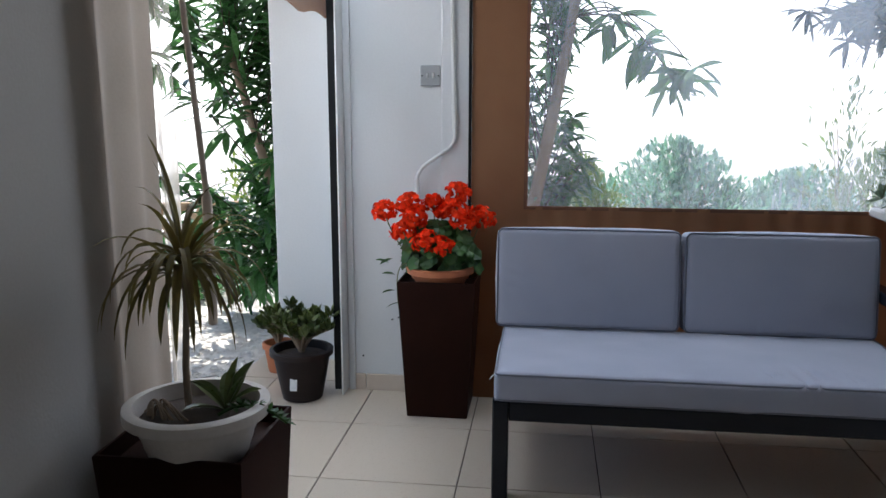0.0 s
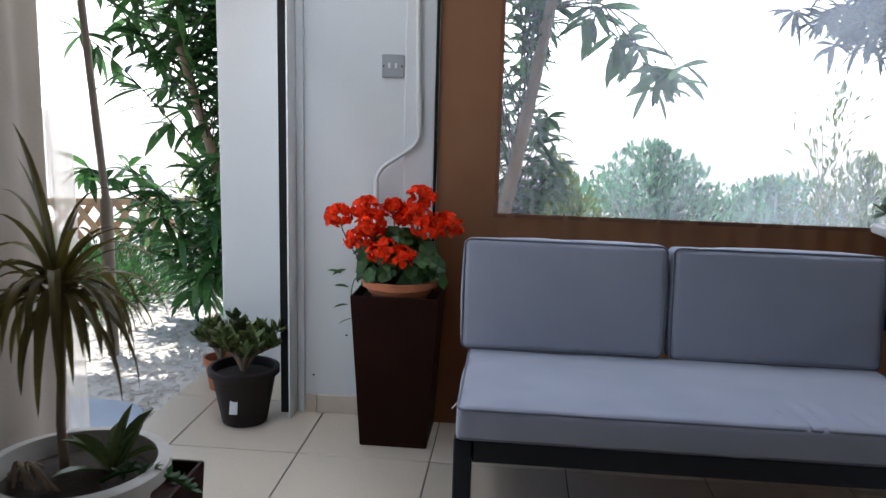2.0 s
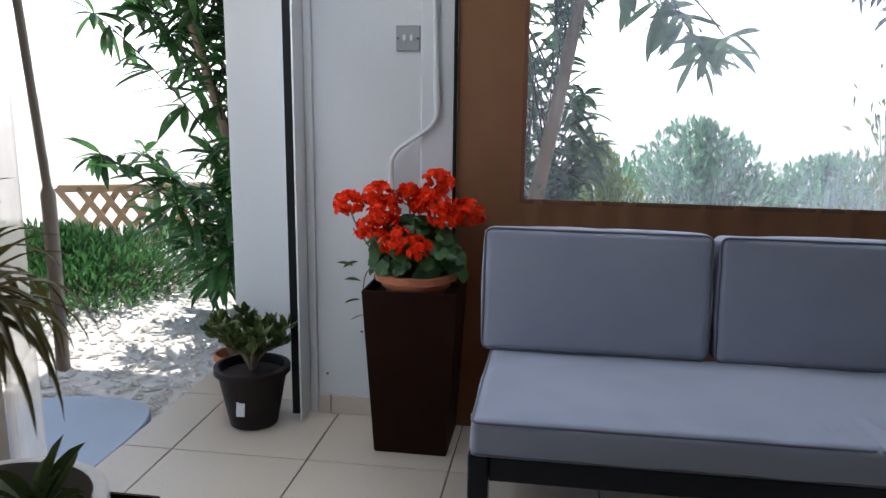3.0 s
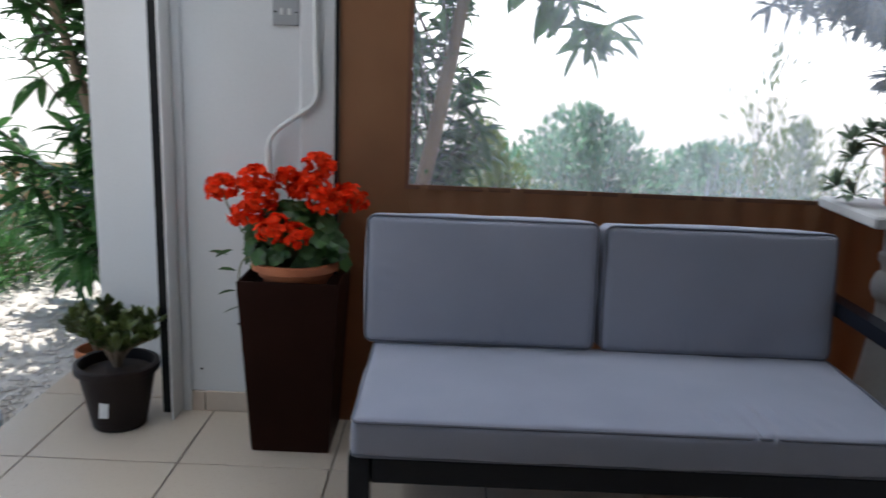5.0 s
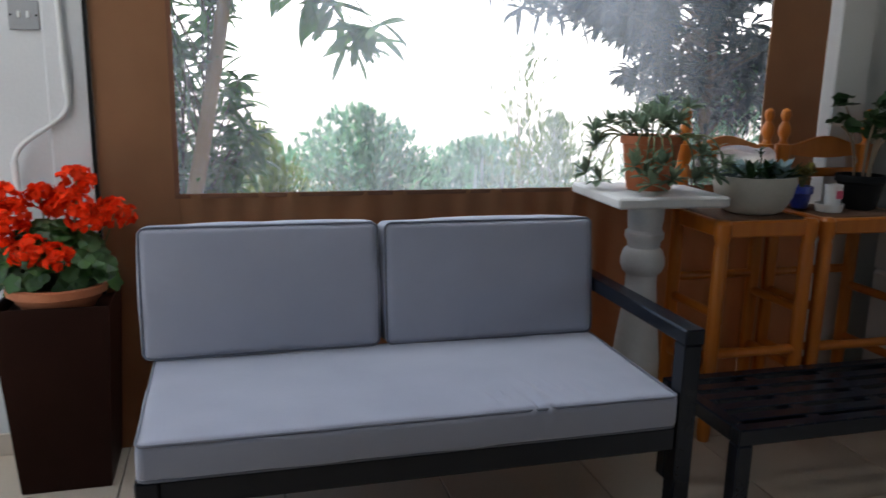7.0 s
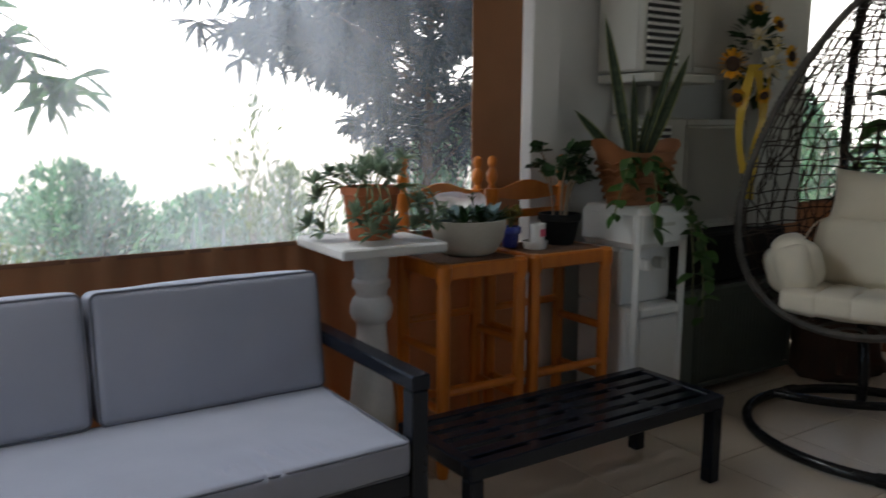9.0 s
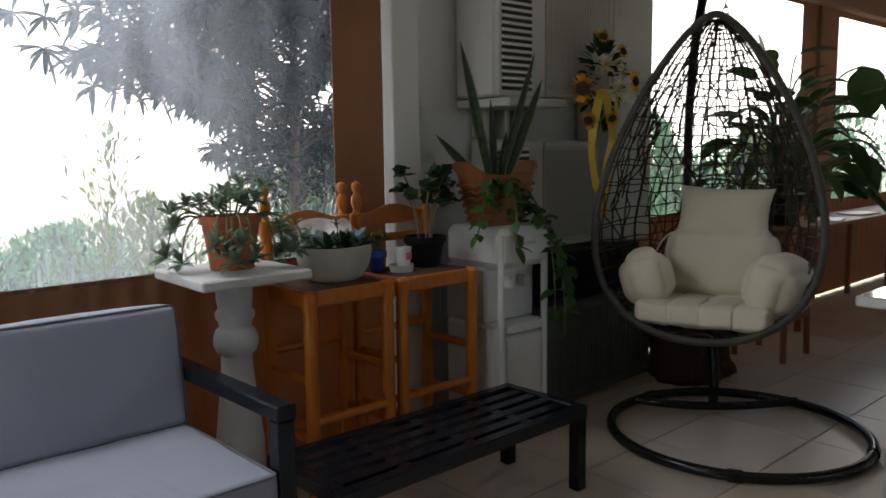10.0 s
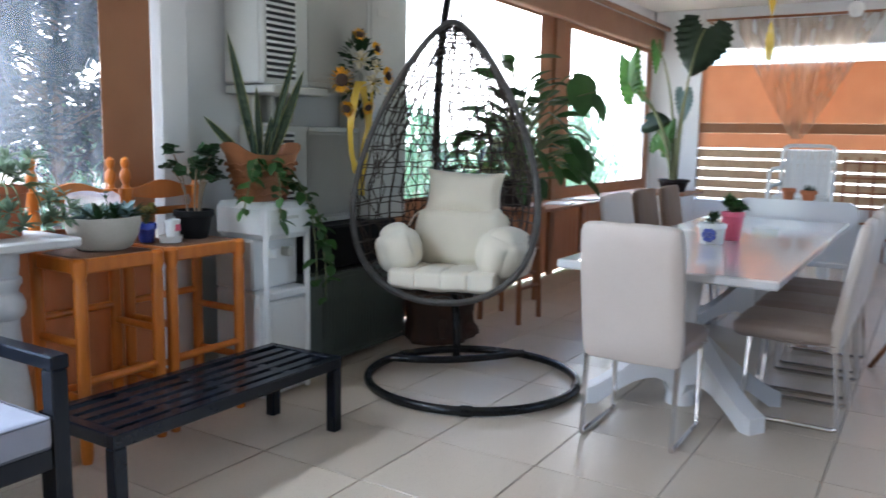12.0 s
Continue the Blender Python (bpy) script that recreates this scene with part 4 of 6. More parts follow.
# ---- two tall rush-seated chairs ----
def bar_chair(at, w, label):
    c = thing("bar_chair", label, "chair", at, group="rush-seated bar chairs")
    d, zs = 0.33, 0.82
    prof = lambda h: [(0.020, 0), (0.025, 0.03), (0.026, h - 0.10), (0.022, h - 0.085), (0.030, h - 0.06), (0.030, h - 0.012), (0.02, h)]
    for x in (0.022, w - 0.022):
        part("leg", Geo().lathe(prof(zs), (x, 0.022, 0), 14), M["wood"], c)
        back = prof(1.07)[:-1] + [(0.019, 1.06), (0.013, 1.075), (0.024, 1.10), (0.022, 1.125), (0.011, 1.145), (0.020, 1.165), (0.017, 1.185), (0.004, 1.195)]
        part("back_post", Geo().lathe(back, (x, d - 0.022, 0), 14), M["wood"], c)
        for z in (0.26, 0.48):
            part("stretcher", Geo().tube([(x, 0.04, z), (x, d - 0.04, z)], 0.017, 10), M["wood"], c)
        part("seat_rail", slab((x - 0.014, 0.042, zs - 0.062), (x + 0.014, d - 0.042, zs - 0.004), 0.006), M["wood"], c)
    for z, y in ((0.33, 0.022), (0.55, d - 0.022), (0.22, d - 0.022)):
        part("stretcher", Geo().tube([(0.04, y, z), (w - 0.04, y, z)], 0.017, 10), M["wood"], c)
    for y in (0.022, d - 0.022):
        part("seat_rail", slab((0.042, y - 0.014, zs - 0.062), (w - 0.042, y + 0.014, zs - 0.004), 0.006), M["wood"], c)
    part("seat", Geo().soft((w / 2, d / 2, zs - 0.012), (w - 0.06, d - 0.06, 0.03), 0.012, 0.004, 8), M["rush"], c, "dark woven rush seat")
    vs, fs, n = [], [], 16
    for k in (0, 1):
        for i in range(n + 1):
            u = i / n
            x = 0.04 + (w - 0.08) * u
            y = d - 0.03 + 0.016 * k
            vs += [(x, y, 1.02 - 0.015 * math.sin(math.pi * u)), (x, y, 1.055 + 0.035 * math.sin(math.pi * u) ** 2)]
    m = 2 * (n + 1)
    for i in range(n):
        a = 2 * i
        fs += [(a, a + 2, a + 3, a + 1), (m + a, m + a + 1, m + a + 3, m + a + 2), (a, m + a, m + a + 2, a + 2), (a + 1, a + 3, m + a + 3, m + a + 1)]
    part("back_rail", Geo().add(vs, fs), M["wood"], c, "curved top rail")
    part("back_rail", slab((0.04, d - 0.03, 0.93), (w - 0.04, d - 0.014, 0.965), 0.004), M["wood"], c)


bar_chair((1.705, 3.045, 0), 0.40, "honey pine bar chair with a rush seat, holding a planted bowl")
bar_chair((2.135, 3.045, 0), 0.43, "honey pine bar chair with a rush seat, holding small pots")

bowl = thing("succulent_bowl", "wide stone-grey bowl of blue-grey succulents on a chair", "potted plant", (1.925, 3.19, 0.826))
part("bowl", Geo().lathe([(0.09, 0), (0.112, 0.01), (0.142, 0.06), (0.153, 0.11), (0.151, 0.135), (0.143, 0.135), (0.141, 0.10)], n=40, squash=0.85), M["bowl"], bowl)
part("soil", Geo().lathe([(0.139, 0.11), (0.001, 0.125)], n=24, squash=0.85), M["soil"], bowl)
for i in range(7):
    g = Geo()
    c = Vector((rnd(-0.09, 0.09), rnd(-0.07, 0.07), 0.12))
    for k in range(16):
        g.leaf(c, around(15, 75), rnd(0.06, 0.10), rnd(0.024, 0.036), 0.15, 4, rnd(-0.3, 0.3), 0.2, 0.55)
    part("rosette", g, M["leafblue"] if i % 3 else M["leafdark"], bowl)
g = Geo()
g.tube(bezier((0.02, 0, 0.12), (0.03, 0.01, 0.2), (0.01, 0, 0.235), 6), 0.003, 5)
for k in range(5):
    g.leaf((0.01, 0, 0.2 + 0.008 * k), around(10, 80), 0.035, 0.012, 0.1, 3)
part("flower_spike", g, M["leafdark"], bowl)
bag = Geo().soft((0.03, 0.10, 0.15), (0.24, 0.02, 0.13), 0.009, 0.02, 10, crease=0.03)
part("plastic_bag", bag, M["bag"], bowl, "crumpled clear plastic sheet")

cup = thing("small_cup_pot", "white cup with a red print on a saucer, holding a seedling", "pot", (2.235, 3.16, 0.826))
part("saucer", Geo().lathe([(0.045, 0), (0.052, 0.03), (0.049, 0.03), (0.044, 0.008)], n=24), M["white"], cup)
part("cup", Geo().lathe([(0.025, 0.006), (0.033, 0.10), (0.031, 0.10), (0.028, 0.03)], (0.012, 0, 0), 24), M["white"], cup)
part("print", Geo().box((0.012, -0.034, 0.065), (0.028, 0.003, 0.03), 0.001), M["pink"], cup, "faded red printed patch")
blu = thing("blue_pot", "small dark blue glazed pot with a brown seedling", "pot", (2.17, 3.24, 0.826))
pot(blu, 0.030, 0.040, 0.085, M["blue"], 0.004, 24)
trailing(blu, (0, 0, 0.06), 7, 0.09, M["leafolive"], 0.03, 0.012, 0.0, 0.03, 4, (40, 85))
blk = thing("black_nursery_pot", "round black nursery pot with dark leafy stems", "potted plant", (2.40, 3.20, 0.826))
pot(blk, 0.062, 0.085, 0.13, M["black"], 0.006, 28)
g, s = Geo(), Geo()
for i in range(11):
    tip = Vector((rnd(-0.14, 0.16), rnd(-0.1, 0.1), rnd(0.24, 0.40)))
    s.tube(bezier((tip[0] * 0.3, tip[1] * 0.3, 0.12), (tip[0] * 0.4, tip[1] * 0.4, 0.28), tip, 6), 0.004, 5)
    for k in range(8):
        round_leaf(g, tip + around(-20, 60) * 0.035, around(20, 90), rnd(0.02, 0.036))
part("stems", s, M["bark"], blk)
part("leaves", g, M["leafdark"], blk)

# ---- water cooler and what stands on it ----
wc = thing("water_cooler", "white floor-standing water cooler, taps in a recess", "water cooler", (2.79, 2.985, 0), 0)
part("body", slab((-0.16, 0.02, 0.02), (0.16, 0.34, 0.55), 0.015), M["white"], wc)
part("side_panel", slab((-0.16, -0.012, 0.02), (-0.125, 0.019, 0.965), 0.012), M["white"], wc)
part("side_panel", slab((0.125, -0.012, 0.02), (0.16, 0.019, 0.965), 0.012), M["white"], wc)
part("back_shell", slab((-0.16, 0.08, 0.551), (0.16, 0.34, 0.80), 0.012), M["white"], wc)
part("head", slab((-0.163, -0.016, 0.801), (0.163, 0.342, 0.980), 0.03), M["white"], wc)
part("door", slab((-0.123, -0.006, 0.05), (0.123, 0.019, 0.50), 0.01), M["white"], wc, "lower white door panel")
part("drip_tray", slab((-0.12, -0.012, 0.51), (0.12, 0.079, 0.549), 0.006), M["white"], wc)
for dx, m in ((-0.05, M["white"]), (0.05, M["acgrille"])):
    part("tap", Geo().box((dx, 0.05, 0.73), (0.035, 0.06, 0.05), 0.008), m, wc)
part("badge", slab((-0.06, -0.0195, 0.90), (0.06, -0.0165, 0.915), 0.001), M["acgrille"], wc, "grey maker's strip")

pl2 = thing("snake_plant", "tall snake plant in a woven terracotta trough", "potted plant", (2.79, 3.15, 0.981))
g = Geo()
vs, fs = [], []
for k, (sx, sy, z) in enumerate(((0.13, 0.075, 0), (0.155, 0.085, 0.09), (0.20, 0.10, 0.20), (0.225, 0.105, 0.225), (0.21, 0.095, 0.225), (0.18, 0.085, 0.17))):
    for j in range(36):
        t = 2 * math.pi * j / 36
        ca, sa = math.cos(t), math.sin(t)
        vs.append((sx * math.copysign(abs(ca) ** 0.6, ca), sy * math.copysign(abs(sa) ** 0.6, sa), z + (0.06 * abs(ca) ** 3 if k >= 2 else 0)))
for k in range(5):
    fs += [(k * 36 + j, k * 36 + (j + 1) % 36, (k + 1) * 36 + (j + 1) % 36, (k + 1) * 36 + j) for j in range(36)]
part("trough", g.add(vs, fs + [tuple(range(36))[::-1]]), M["basketpot"], pl2, "flared brown-orange basket-weave trough")
for z in (0.03, 0.06, 0.09, 0.12, 0.15, 0.18):
    r = 0.13 + 0.07 * (z / 0.2)
    part("weave_band", Geo().tube([(r * 1.02 * math.copysign(abs(math.cos(t)) ** 0.6, math.cos(t)), (0.076 + 0.027 * z / 0.2) * math.copysign(abs(math.sin(t)) ** 0.6, math.sin(t)), z + 0.006 * math.sin(14 * t)) for t in (2 * math.pi * k / 56 for k in range(56))], 0.005, 5, True), M["basketpot"], pl2)
part("soil", Geo().lathe([(0.17, 0.17), (0.001, 0.18)], n=24, squash=0.45), M["soil"], pl2)
for x, d, L, w in ((-0.03, (-0.20, 0.09, 1), 0.66, 0.040), (0.01, (0.24, -0.15, 1), 0.63, 0.030), (0.04, (0.32, -0.20, 1), 0.52, 0.042), (-0.01, (-0.03, 0.03, 1), 0.40, 0.030), (-0.06, (-0.68, 0.34, 0.8), 0.34, 0.036), (0.02, (0.10, -0.08, 1), 0.26, 0.034), (-0.04, (-0.12, 0.05, 1), 0.24, 0.030)):
    lf = part("leaf", Geo().leaf((x, 0, 0.16), d, L, w, 0.02, 8, 0.2, 0.22, 0.45, (0.7, -0.7, 0)), M["snake"], pl2, "mottled upright leaf with pale edges")
    part("leaf_margin", Geo().leaf(Vector((x, 0, 0.16)) + Vector((0.005, 0.005, 0)), d, L * 1.005, w * 1.25, 0.02, 8, 0.2, 0.22, 0.45, (0.7, -0.7, 0)), M["snakeedge"], lf, "pale yellow margin")
g, s = Geo(), Geo()
for tip, m0 in (((0.15, -0.22, -0.40), (0.14, -0.24, 0.20)), ((0.21, -0.23, -0.50), (0.20, -0.26, 0.05)), ((-0.24, -0.12, -0.02), (-0.16, -0.14, 0.3)), ((-0.10, -0.21, -0.08), (-0.06, -0.20, 0.25)), ((0.28, -0.20, -0.42), (0.27, -0.24, 0.0))):
    path = bezier((0.0, 0, 0.21), m0, tip, 11)
    s.tube(path, 0.0035, 5)
    for q in path[3:]:
        for k in range(2):
            g.leaf(q, around(-60, 20), rnd(0.055, 0.095), rnd(0.040, 0.060), 0.4, 5, rnd(-0.5, 0.5), 0.1, 0.38)
part("vine_stems", s, M["stem"], pl2)
part("vine_leaves", g, M["leaf"], pl2, "heart-shaped trailing leaves")


# ---- stacked air-conditioning units ----
def air_unit(name, at, w, h, d, body, grille, label, split, slats, top_trim=True):
    a = thing(name, label, "air conditioner", at)
    part("casing", slab((0, 0.02, 0), (w, d, h), 0.012), body, a)
    part("bezel", slab((-0.006, -0.006, -0.004), (split * w, 0.019, h + 0.004), 0.01), body, a)
    n = slats
    z0, z1 = h * 0.06, h * 0.96
    for i in range(n):
        z = z0 + (z1 - z0) * i / n
        part("louvre", Geo().box((split * w * 0.37, -0.012, z + 0.014), (split * w * 0.60, 0.016, 0.011), 0.002, Matrix.Rotation(radians(28), 3, "X")), M["white"], a)
        part("slot", slab((split * w * 0.06, -0.0085, z - 0.009), (split * w * 0.68, -0.0062, z + 0.007), 0.0005), M["slotdark"], a)
    part("grille_panel", slab((split * w + 0.012, 0.004, 0.03), (w - 0.012, 0.019, h - 0.03), 0.004), grille, a, "fine ribbed intake grille")
    k = 26
    for i in range(k):
        x = split * w + 0.03 + (w * (1 - split) - 0.06) * i / (k - 1)
        part("rib", slab((x - 0.0035, -0.003, 0.045), (x + 0.0035, 0.0035, h - 0.045), 0.001), grille, a)
    for lo, hi in (((split * w + 0.004, -0.007, 0.004), (w - 0.001, 0.003, 0.029)), ((split * w + 0.004, -0.007, h - 0.029), (w - 0.001, 0.003, h - 0.004)), ((w - 0.022, -0.007, 0.03), (w - 0.001, 0.003, h - 0.03))):
        part("grille_frame", slab(lo, hi, 0.003), body, a)
    return a


air_unit("window_air_conditioner", (2.87, 3.215, 1.560), 0.87, 0.62, 0.28, M["acwhite"], M["acgrille"], "old white window air conditioner on a wall shelf", 0.385, 18)
sh = thing("wall_shelf", "white shelf with brackets under the air conditioner", "shelf", (0, 0, 0))
part("board", slab((2.88, 3.150, 1.512), (3.30, 3.497, 1.553), 0.006), M["acwhite"], sh)
for x in (2.98, 3.12, 3.26):
    part("bracket", slab((x, 3.40, 1.37), (x + 0.03, 3.499, 1.511), 0.004), M["acwhite"], sh)
air_unit("wall_air_conditioner", (2.965, 3.335, 0.80), 0.835, 0.555, 0.162, M["acwhite"], M["acgrille"], "grey-white air conditioner stacked above a dark unit", 0.44, 16)
air_unit("floor_air_conditioner", (3.15, 3.16, 0.03), 0.91, 0.50, 0.34, M["acdark"], M["acdark"], "dark green-grey floor cooling unit with vertical ribs", 0.12, 0)
solid("black_box", slab((3.15, 3.20, 0.545), (4.02, 3.49, 0.795), 0.012), M["black"], "black metal box between the cooling units", "box")
pnl = thing("white_cabinet", "tall narrow white cabinet standing on the black box", "cabinet", (0, 0, 0))
part("body", slab((3.805, 3.25, 0.796), (4.19, 3.498, 2.35), 0.01), M["acwhite"], pnl)
part("label_plate", slab((3.86, 3.246, 2.02), (3.98, 3.2495, 2.06), 0.001), M["acgrille"], pnl, "small grey plate")

# sunflower garland with a gold ribbon
gar = thing("sunflower_garland", "artificial sunflower garland with a long gold ribbon", "garland", (3.47, 3.08, 1.63), -42)
g = Geo()
for i in range(140):
    d = around(-70, 90)
    g.leaf((d[0] * 0.07, d[1] * 0.04, d[2] * 0.19), d, rnd(0.05, 0.08), rnd(0.025, 0.04), 0.2, 3, rnd(-0.8, 0.8))
part("foliage", g, M["leafdark"], gar)
for fx, fz, size, tip, mm in ((-0.115, -0.03, 1.15, (-0.1, 0.0), "yellow"), (-0.02, 0.21, 0.75, (0.2, 0.9), "yellow"), (0.135, 0.0, 0.85, (0.9, 0.1), "yellow"), (-0.085, -0.18, 0.8, (-0.5, -0.6), "yellow"), (0.03, -0.17, 0.7, (0.2, -0.7), "yellow"), (0.075, 0.14, 0.7, (0.7, 0.5), "yellow"),
                              (-0.01, 0.075, 1.0, (0.0, 0.3), "creamflower"), (0.05, -0.045, 1.1, (0.2, 0.0), "creamflower"), (0.145, -0.085, 0.9, (0.6, -0.3), "creamflower"), (0.07, 0.045, 0.8, (0.3, 0.2), "creamflower")):
    face = Vector((tip[0], -1.0, tip[1])).normalized()
    a = face.orthogonal().normalized()
    b = face.cross(a)
    c = Vector((fx, -0.125, fz))
    g = Geo()
    n = 17 if mm == "yellow" else 6
    for ring_i in (0, 1):
        for k in range(n):
            t = 2 * math.pi * (k + 0.5 * ring_i) / n + rnd(-0.1, 0.1)
            d = math.cos(t) * a + math.sin(t) * b
            if mm == "yellow":
                g.leaf(c + d * 0.024 * size, d + face * (0.25 + 0.3 * ring_i), rnd(0.038, 0.046) * size, 0.017 * size, 0.0, 3, 0, 0.1, 0.4)
            else:
                g.leaf(c, d + face * (0.9 - 0.5 * ring_i), rnd(0.055, 0.07) * size, 0.034 * size, 0.1, 4, 0, 0.2, 0.5)
    fl = part("flower", g, M[mm], gar)
    eye_g = Geo().lathe([(0.030, 0), (0.027, 0.008), (0.014, 0.014), (0.001, 0.015)] if mm == "yellow" else [(0.005, 0), (0.006, 0.02), (0.003, 0.03)], n=16)
    part("flower_centre", eye_g, M["seed" if mm == "yellow" else "gold"], fl).matrix_local = Matrix.Translation(c + face * 0.004) @ face.to_track_quat("Z", "Y").to_matrix().to_4x4() @ Matrix.Scale(size, 4)
for x0, L, ph in ((0.0, 0.56, 0), (0.03, 0.62, 1.4), (-0.035, 0.50, 2.6)):
    vs, fs = [], []
    for i in range(15):
        u = i / 14
        x, y = x0 + 0.03 * math.sin(4 * u + ph), -0.10 + 0.02 * math.sin(6 * u + ph)
        tw = math.sin(3 * u + ph)
        vs += [(x - 0.022 * math.cos(tw), y - 0.022 * math.sin(tw), -0.03 - L * u), (x + 0.022 * math.cos(tw), y + 0.022 * math.sin(tw), -0.03 - L * u)]
    fs = [(2 * i, 2 * i + 1, 2 * i + 3, 2 * i + 2) for i in range(14)]
    part("ribbon", Geo().add(vs, fs), M["gold"], gar, "shiny gold ribbon")
part("hook_wire", Geo().tube([(0, 0.02, 0.1), (-0.09, 0.11, 0.12)], 0.004, 6), M["steel"], gar)

# ---- hanging egg chair ----
EC, ET = (3.50, 2.505), -72
egg = thing("egg_chair", "hanging grey wicker egg chair with cream cushions on a black stand", "chair", (EC[0], EC[1], 0), ET)
inv = egg.matrix_world.inverted()


def to_egg(p):
    return inv @ Vector(p)


def egg_half(t):
    return 0.458 * math.sin(t) ** (0.92 + 0.25 * max(0.0, -math.cos(t))) * (1 + 0.42 * math.cos(t)) if 0 < t < math.pi else 0.0


def egg_z(t):
    return 1.178 - 0.722 * math.cos(t)


def egg_pt(t, ph):
    """A point of the basket: t from the bottom to the top, ph round the back."""
    dep = 0.58 * math.sin(t) ** 0.65 * (1 + 0.30 * math.cos(t)) if 0 < t < math.pi else 0
    return Vector((egg_half(t) * math.cos(ph), -0.07 - 0.10 * math.cos(t) + dep * math.sin(ph), egg_z(t)))


rim = [egg_pt(math.pi * i / 24, math.pi) for i in range(25)] + [egg_pt(math.pi * i / 24, 0) for i in range(23, 0, -1)]
part("rim", Geo().tube(rim, 0.016, 8, closed=True), M["wicker"], egg, "wrapped grey wicker rim")
wrap = Geo()
for i, p in enumerate(rim):
    q = rim[(i + 1) % len(rim)]
    for k in range(4):
        a = p.lerp(q, k / 4)
        b = p.lerp(q, (k + 0.6) / 4)
        wrap.tube([a, b], 0.0185, 7)
part("rim_wrap", wrap, M["wicker"], egg)
weave_g = Geo()
for i in range(3, 44):
    t = math.pi * i / 46
    sl = rnd(-0.05, 0.05)
    weave_g.tube([egg_pt(t + sl * (k / 12 - 1) + rnd(-0.012, 0.012), math.pi * k / 24) for k in range(25)], 0.0036, 5)
for k in range(1, 20):
    ph = math.pi * k / 20
    pts = [egg_pt(math.pi * i / 40, ph + 0.012 * math.sin(i * 0.9 + k * 2)) for i in range(2, 39)]
    weave_g.tube(pts, 0.0065 if k % 4 == 0 else 0.0042, 5)
for k in range(95):
    ph0, t0 = rnd(0.1, 3.0), rnd(0.4, 2.2)
    sl = rnd(-1.2, 1.2)
    pts = [egg_pt(min(3.0, t0 + 0.09 * i), max(0.02, min(3.12, ph0 + sl * 0.09 * i + 0.05 * math.sin(i * 1.9)))) for i in range(9)]
    weave_g.tube(pts, 0.004, 5)
part("basket_weave", weave_g, M["wickerdark"], egg, "open irregular wicker weave")
under = Geo()
for i in range(1, 9):
    t = 0.085 * i
    under.tube([egg_pt(t, math.pi * k / 24) for k in range(25)], 0.007, 5)
part("basket_base", under, M["wicker"], egg)
seatc = part("seat_cushion", Geo().soft((0, 0.15, 0.535), (0.54, 0.50, 0.10), 0.045, 0.01, 12, Matrix.Rotation(radians(-4), 3, "X"), seed=3, crease=0.012), M["cream"], egg, "channel-stitched cream seat cushion")
for i, x in enumerate((-0.225, -0.075, 0.075, 0.225)):
    part("seat_channel", Geo().soft((x, 0.12, 0.545), (0.162, 0.50, 0.105), 0.024, 0.009, 18, Matrix.Rotation(radians(-4), 3, "X") @ Matrix.Rotation(radians(-14 * x), 3, "Z"), seed=2 + i * 3, crease=0.006), M["cream"], seatc)
part("back_cushion", Geo().soft((0, 0.37, 0.73), (0.50, 0.15, 0.34), 0.055, 0.03, 14, Matrix.Rotation(radians(-14), 3, "X"), seed=8, crease=0.010), M["cream"], egg, "padded cream back cushion")
for sx in (-1, 1):
    part("arm_cushion", Geo().soft((sx * 0.30, 0.11, 0.685), (0.205, 0.38, 0.25), 0.085, 0.025, 16, Matrix.Rotation(radians(sx * 16), 3, "Y") @ Matrix.Rotation(radians(sx * -16), 3, "Z"), seed=5 + sx, crease=0.009), M["cream"], egg, "rounded cream arm bolster")
part("head_cushion", Geo().pillow((0, 0.41, 0.985), 0.46, 0.27, 0.15, Matrix.Rotation(radians(-14), 3, "X") @ Matrix.Rotation(radians(2), 3, "Y")), M["cream"], egg, "square cream head pillow with pointed corners")
part("tie", Geo().tube(bezier((-0.20, 0.38, 0.89), (-0.27, 0.34, 0.90), (-0.31, 0.33, 0.79), 8), 0.004, 6), M["cream"], egg)
RC, RR = (3.55, 2.36), 0.562
ring = [to_egg((RC[0] + RR * math.cos(2 * math.pi * k / 60), RC[1] + RR * math.sin(2 * math.pi * k / 60), 0.026)) for k in range(60)]
part("base_ring", Geo().tube(ring, 0.023, 10, closed=True), M["steel"], egg, "black steel floor ring")
arc = [to_egg(p) for p in bezier((RC[0] - 0.02, RC[1] + 0.52, 0.05), (3.62, 2.52, 0.05), (RC[0] + 0.52, RC[1] - 0.05, 0.05), 14)]
part("base_arc", Geo().tube(arc, 0.021, 10), M["steel"], egg)
mast = [(3.82, 2.62, 0.03), (3.83, 2.63, 0.25), (3.95, 2.76, 0.60), (4.12, 2.96, 1.0), (4.13, 2.98, 1.45), (4.02, 2.89, 1.85), (3.86, 2.74, 2.14), (3.70, 2.60, 2.27), (3.56, 2.48, 2.28)]
fine = []
for i in range(len(mast) - 1):
    p0, p1, p2, p3 = (Vector(mast[max(0, min(len(mast) - 1, i + d))]) for d in (-1, 0, 1, 2))
    for k in range(5):
        u = k / 5
        fine.append(0.5 * (2 * p1 + (p2 - p0) * u + (2 * p0 - 5 * p1 + 4 * p2 - p3) * u * u + (3 * p1 - p0 - 3 * p2 + p3) * u ** 3))
fine.append(Vector(mast[-1]))
part("mast", Geo().tube([to_egg(p) for p in fine], 0.024, 10), M["steel"], egg, "curved black steel mast")
